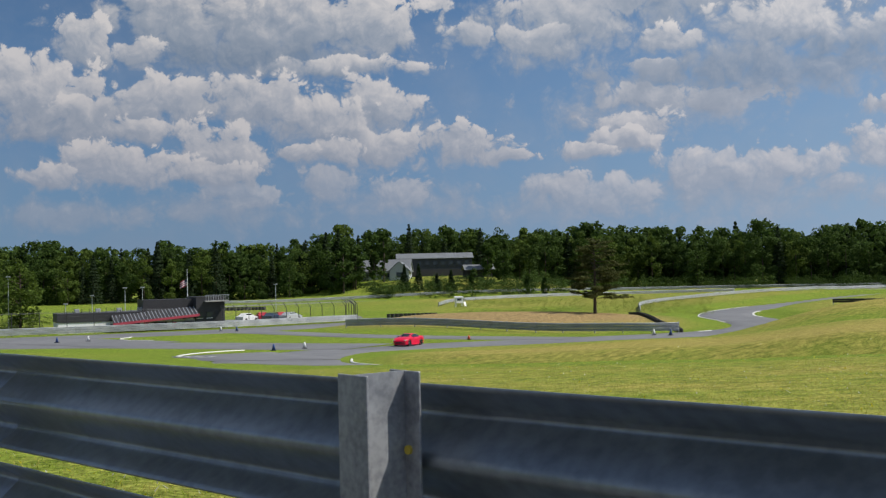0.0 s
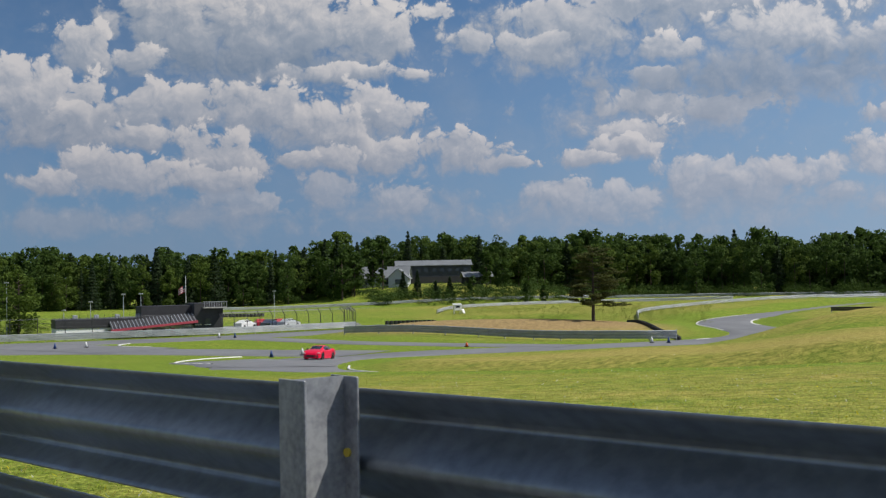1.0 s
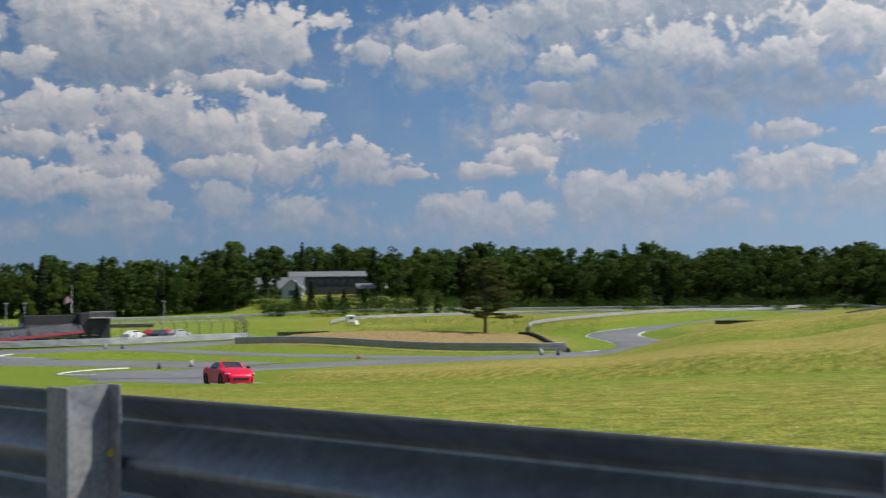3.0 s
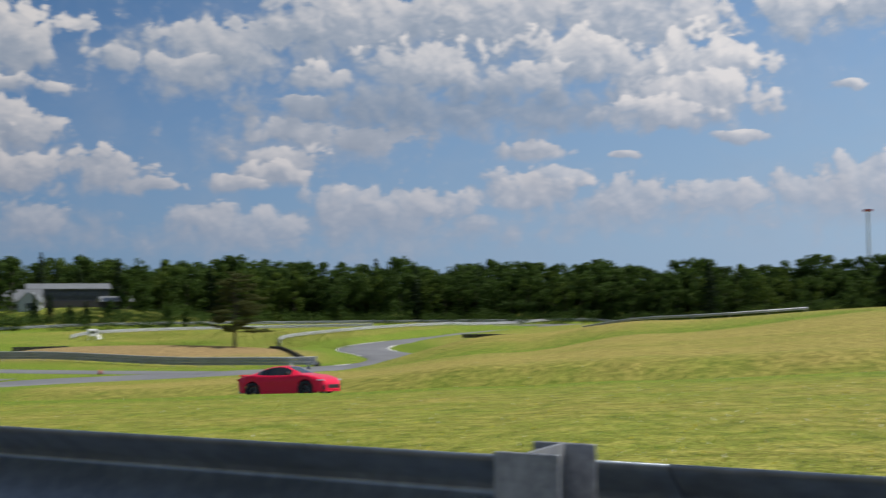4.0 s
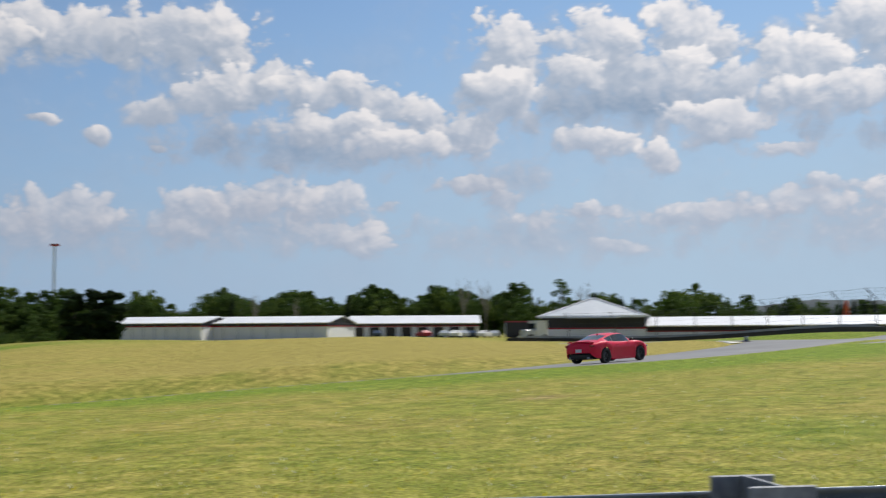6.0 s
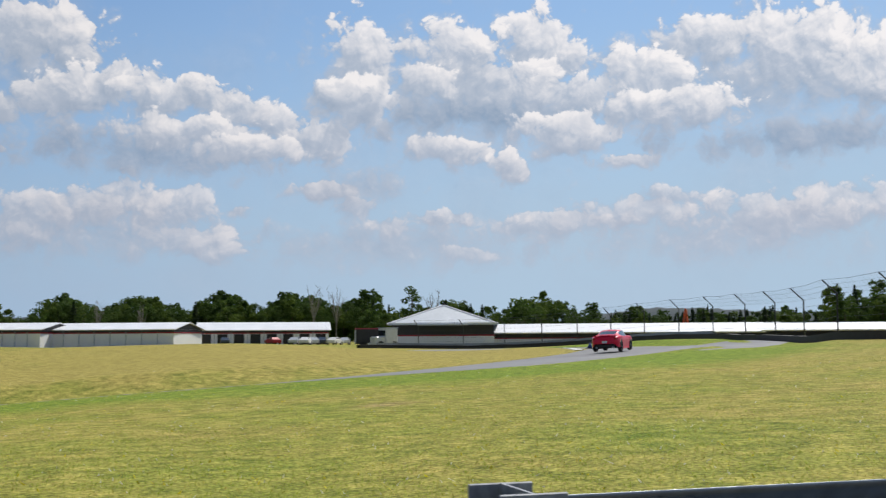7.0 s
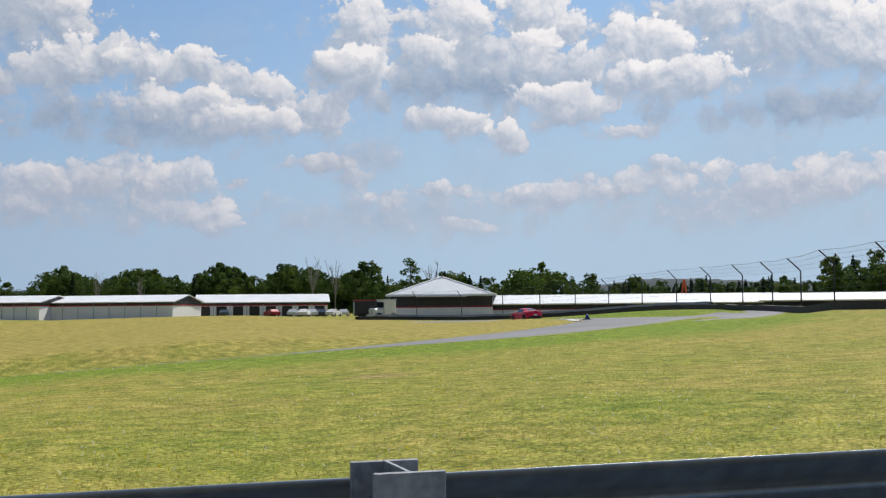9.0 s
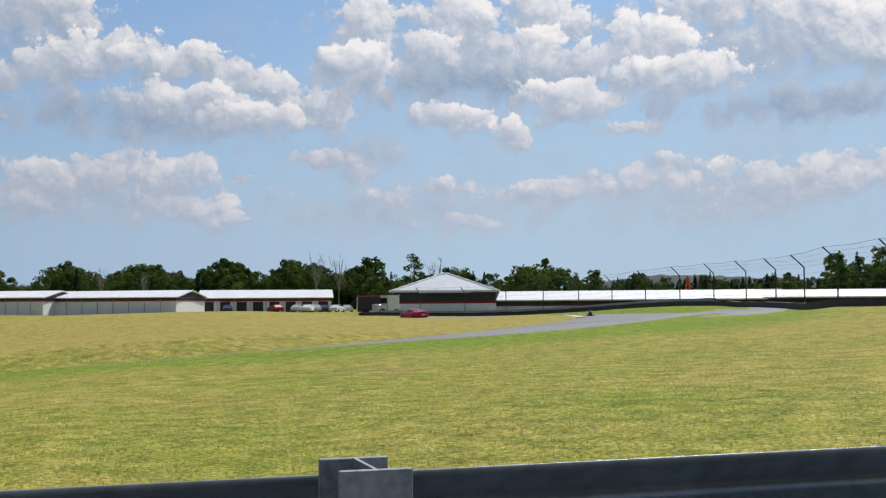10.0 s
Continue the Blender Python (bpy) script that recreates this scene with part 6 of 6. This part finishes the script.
def parked_car(bearing, dist, turn, paint, label, group="parked cars"):
    """A parked saloon: lofted body, dark glass band, four wheels."""
    x, y = at(bearing, dist)
    c = thing("parked_car", pose(x, y, gz(x, y), 0, 0, turn), label, "car", group)
    prof = [(-2.2, 0.45), (-2.2, 0.95), (-1.5, 1.02), (-0.9, 1.45), (0.3, 1.47), (1.0, 1.02), (2.0, 0.85), (2.25, 0.65), (2.2, 0.3), (-2.1, 0.3)]
    bm = bmesh.new()
    rows = [[bm.verts.new((px, s * (0.88 if pz < 1.1 else 0.66), pz)) for px, pz in prof] for s in (-1, 1)]
    n = len(prof)
    for i in range(n):
        bm.faces.new((rows[0][i], rows[0][(i + 1) % n], rows[1][(i + 1) % n], rows[1][i]))
    for r in rows:
        bm.faces.new(r)
    bmesh.ops.recalc_face_normals(bm, faces=bm.faces)
    part("body", bm, paint, c)
    for s in (-1, 1):
        part("side_window", a_box(-0.3, s * 0.76, 1.22, 1.7, 0.08, 0.30), M["glass"], c)
        for wx in (-1.35, 1.4):
            part("wheel", a_tube((wx, s * 0.72, 0.32), (wx, s * 0.92, 0.32), 0.32, sides=14), M["tyre"], c)
    bm = a_box(0, 0, 0, 0.7, 1.25, 0.05)
    bmesh.ops.transform(bm, matrix=pose(0.68, 0, 1.26, 0, 33), verts=bm.verts)
    part("windscreen", bm, M["glass"], c)
    return c


for b, d, t, m, l in ((56.4, 226, 20, "silver", "silver saloon parked before the garages"), (56.9, 223, 24, "white_plastic", "white saloon parked before the garages"),
                      (57.3, 228, 28, "silver", "silver saloon parked before the garages"), (57.7, 233, 30, "dark_blue", "dark blue car parked before the garages"),
                      (58.3, 231, 10, "white_plastic", "white car parked before the garages"), (57.0, 238, 15, "white_plastic", "white car parked before the garages"), (58.8, 236, 25, "silver", "silver car parked before the garages"), (55.3, 240, 60, "barn_red", "dull red tractor-like car by a doorway"),
                      (53.0, 242, 40, "dark_blue", "dark car in a garage doorway"),
                      (-9.6, 208, 62, "white_plastic", "white car parked in the paddock"), (-8.9, 211, 110, "barn_red", "red car parked in the paddock"),
                      (-8.4, 207, 75, "dark_blue", "dark car parked in the paddock"), (-8.0, 210, 118, "barn_red", "red car parked in the paddock"),
                      (-7.5, 208, 60, "silver", "silver car parked in the paddock")):
    parked_car(b, d, t, M[m], l)


def lorry():
    x, y = at(60.0, 173)
    z = gz(x, y)
    van = thing("box_trailer", pose(x, y, z, 0, 0, -55), "dark box trailer with a red roof edge", "trailer")
    part("body", a_box(0, 0, 1.55, 3.4, 2.4, 2.2, bevel=0.04), M["charcoal"], van)
    part("roof_edge", a_box(0, 0, 2.72, 3.5, 2.5, 0.16), M["brick_red"], van)
    part("door", a_box(-1.73, 0, 1.5, 0.08, 2.0, 1.9), M["grey"], van)
    for wx in (-0.6, 0.5):
        for s in (-1, 1):
            part("wheel", a_tube((wx, s * 0.95, 0.42), (wx, s * 1.2, 0.42), 0.42, sides=14), M["tyre"], van)
    x, y = at(60.85, 170)
    cab = thing("lorry_cab", pose(x, y, gz(x, y), 0, 0, 150), "silver and white lorry cab with chrome trim", "lorry")
    part("cab", a_box(-0.6, 0, 1.65, 2.0, 2.3, 2.3, bevel=0.12), M["white_plastic"], cab)
    part("bonnet", a_box(1.1, 0, 1.05, 1.6, 1.9, 1.1, bevel=0.15), M["silver"], cab)
    part("windscreen", a_box(0.42, 0, 2.1, 0.06, 1.9, 0.8), M["glass"], cab)
    part("bumper", a_box(2.0, 0, 0.5, 0.25, 2.3, 0.4, bevel=0.05), M["lens"], cab)
    part("grille", a_box(1.92, 0, 1.1, 0.06, 1.0, 0.8), M["lens"], cab)
    part("roof_edge", a_box(-0.6, 0, 2.85, 2.1, 2.3, 0.12), M["silver"], cab)
    for wx in (-1.1, 1.2):
        for s in (-1, 1):
            part("wheel", a_tube((wx, s * 0.9, 0.48), (wx, s * 1.15, 0.48), 0.48, sides=14), M["tyre"], cab)


lorry()


def crane():
    x, y = at(75.3, 250)
    c = thing("boom_lift", pose(x, y, gz(x, y), 0, 0, -75), "orange folded boom lift behind the pit roofs", "boom lift")
    part("chassis", a_box(0, 0, 0.8, 3.2, 2.0, 0.9, bevel=0.1), M["orange"], c)
    part("lower_boom", a_tube((0.8, 0, 1.2), (0.15, 0, 6.6), 0.26, 0.2), M["orange"], c)
    part("upper_boom", a_tube((-0.7, 0, 1.4), (0.05, 0, 6.8), 0.22, 0.16), M["orange"], c)
    part("basket", a_box(-0.9, 0, 1.9, 0.8, 1.6, 1.0), M["dark_steel"], c)
    for wx in (-1.1, 1.1):
        for s in (-1, 1):
            part("wheel", a_tube((wx, s * 0.85, 0.42), (wx, s * 1.1, 0.42), 0.42, sides=12), M["tyre"], c)


crane()


def mast(name, bearing, dist, tall, label, arm=0.0):
    x, y = at(bearing, dist)
    m = thing(name, pose(x, y, gz(x, y)), label, "pole", "paddock poles")
    part("pole", a_tube((0, 0, 0), (0, 0, tall), 0.07, 0.05), M["grey"], m)
    part("head", a_box(arm, 0, tall, 0.7, 0.3, 0.2, bevel=0.03), M["far_rail"], m)


for b, d, h in ((-15.3, 204, 6.2), (-14.5, 208, 6.4), (-18.0, 202, 3.8), (-20.5, 204, 8.5), (-8.2, 240, 5.5), (-16.8, 206, 5.0)):
    mast("lamp_pole", b, d, h, "thin grey lamp pole in the paddock")


def sand_blocks():
    x, y = at(-1.6, 206)
    blocks = thing("tyre_stack", pose(x, y, gz(x, y), 0, 0, 4), "long low stack of dark tyres on the grass", "tyre stack", "tyre walls")
    for i in range(12):
        part("tyre", a_tube((i * 0.75 - 4, 0, 0.0), (i * 0.75 - 4, 0, 0.75), 0.36, sides=12), M["tyre"], blocks)
    x, y = at(-11.5 + 0.5, 250)
    blocks = thing("tyre_stack", pose(x, y, gz(x, y), 0, 0, 4), "long low stack of dark tyres on the grass", "tyre stack", "tyre walls")
    for i in range(14):
        part("tyre", a_tube((i * 0.75, 0, 0.0), (i * 0.75, 0, 0.7), 0.36, sides=12), M["tyre"], blocks)


sand_blocks()
guard_rail([at(18.5, 205), at(22, 190), at(25.5, 178)], "dark low barrier beside the rising track", 2, mat=M["dark_steel"])
guard_rail([at(24.5, 150), at(28, 140), at(31.5, 138), at(35, 142)], "pale low barrier beyond the crest", 1, start=0.45)


# ---- near grass: blades in tufts on the meadow before the barrier ----
def grass(count, d1, d2, b1, b2, tall, thick, mat, label, seed):
    g = np.random.default_rng(seed)
    r = np.sqrt(g.uniform(d1 ** 2, d2 ** 2, count)) if d2 < 20 else d1 * (d2 / d1) ** g.uniform(0, 1, count)
    b = np.radians(g.uniform(b1, b2, count))
    x, y = r * np.sin(b), r * np.cos(b)
    keep = road_distance(x, y) > 0.4
    side = (x - RAIL_X) * math.sin(radians(-RAIL_TURN)) + (y - RAIL_Y) * math.cos(radians(-RAIL_TURN))
    keep &= side > 0.45
    x, y, r = x[keep], y[keep], r[keep]
    z = ground_z(x, y)
    n = len(x)
    h = tall * g.uniform(0.5, 1.5, n)
    w = thick * g.uniform(0.7, 1.4, n) * (1 + r / 30)
    a, lean = g.uniform(0, 6.28, n), g.normal(0, 0.8, (n, 2)) * h[:, None]
    dx, dy = np.cos(a) * w, np.sin(a) * w
    base = np.column_stack([x, y, z - 0.01])
    side_v = np.column_stack([dx, dy, np.zeros(n)])
    top = base + np.column_stack([lean, h])
    quads = np.stack([base - side_v, base + side_v, top + side_v * 0.25, top - side_v * 0.25], 1)
    tuft = thing("grass", Matrix.Identity(4), label, "grass", kind="stuff")
    quad_mesh("blades", quads, mat, tuft)


def blade_material(name, c1, c2):
    m = leaf_material(name, c1, c2)
    return m


M["blade"] = blade_material("green_blades", (0.31, 0.37, 0.045), (0.23, 0.30, 0.030))
M["straw"] = blade_material("straw_blades", (0.45, 0.38, 0.10), (0.36, 0.30, 0.07))
grass(110000, 3.5, 48, -26, 100, 0.026, 0.0038, M["blade"], "short green meadow grass", 3)
grass(50000, 3.5, 48, -26, 100, 0.034, 0.0028, M["straw"], "dry straw-coloured grass stems", 4)
grass(1800, 4.5, 40, -26, 100, 0.03, 0.010, blade_material("yellow_flowers", (0.60, 0.52, 0.03), (0.5, 0.44, 0.03)), "small yellow flowers in the grass", 5)
grass(2200, 7, 60, -26, 100, 0.03, 0.006, blade_material("white_clover", (0.62, 0.62, 0.56), (0.52, 0.52, 0.46)), "small white clover heads in the grass", 6)


motions()
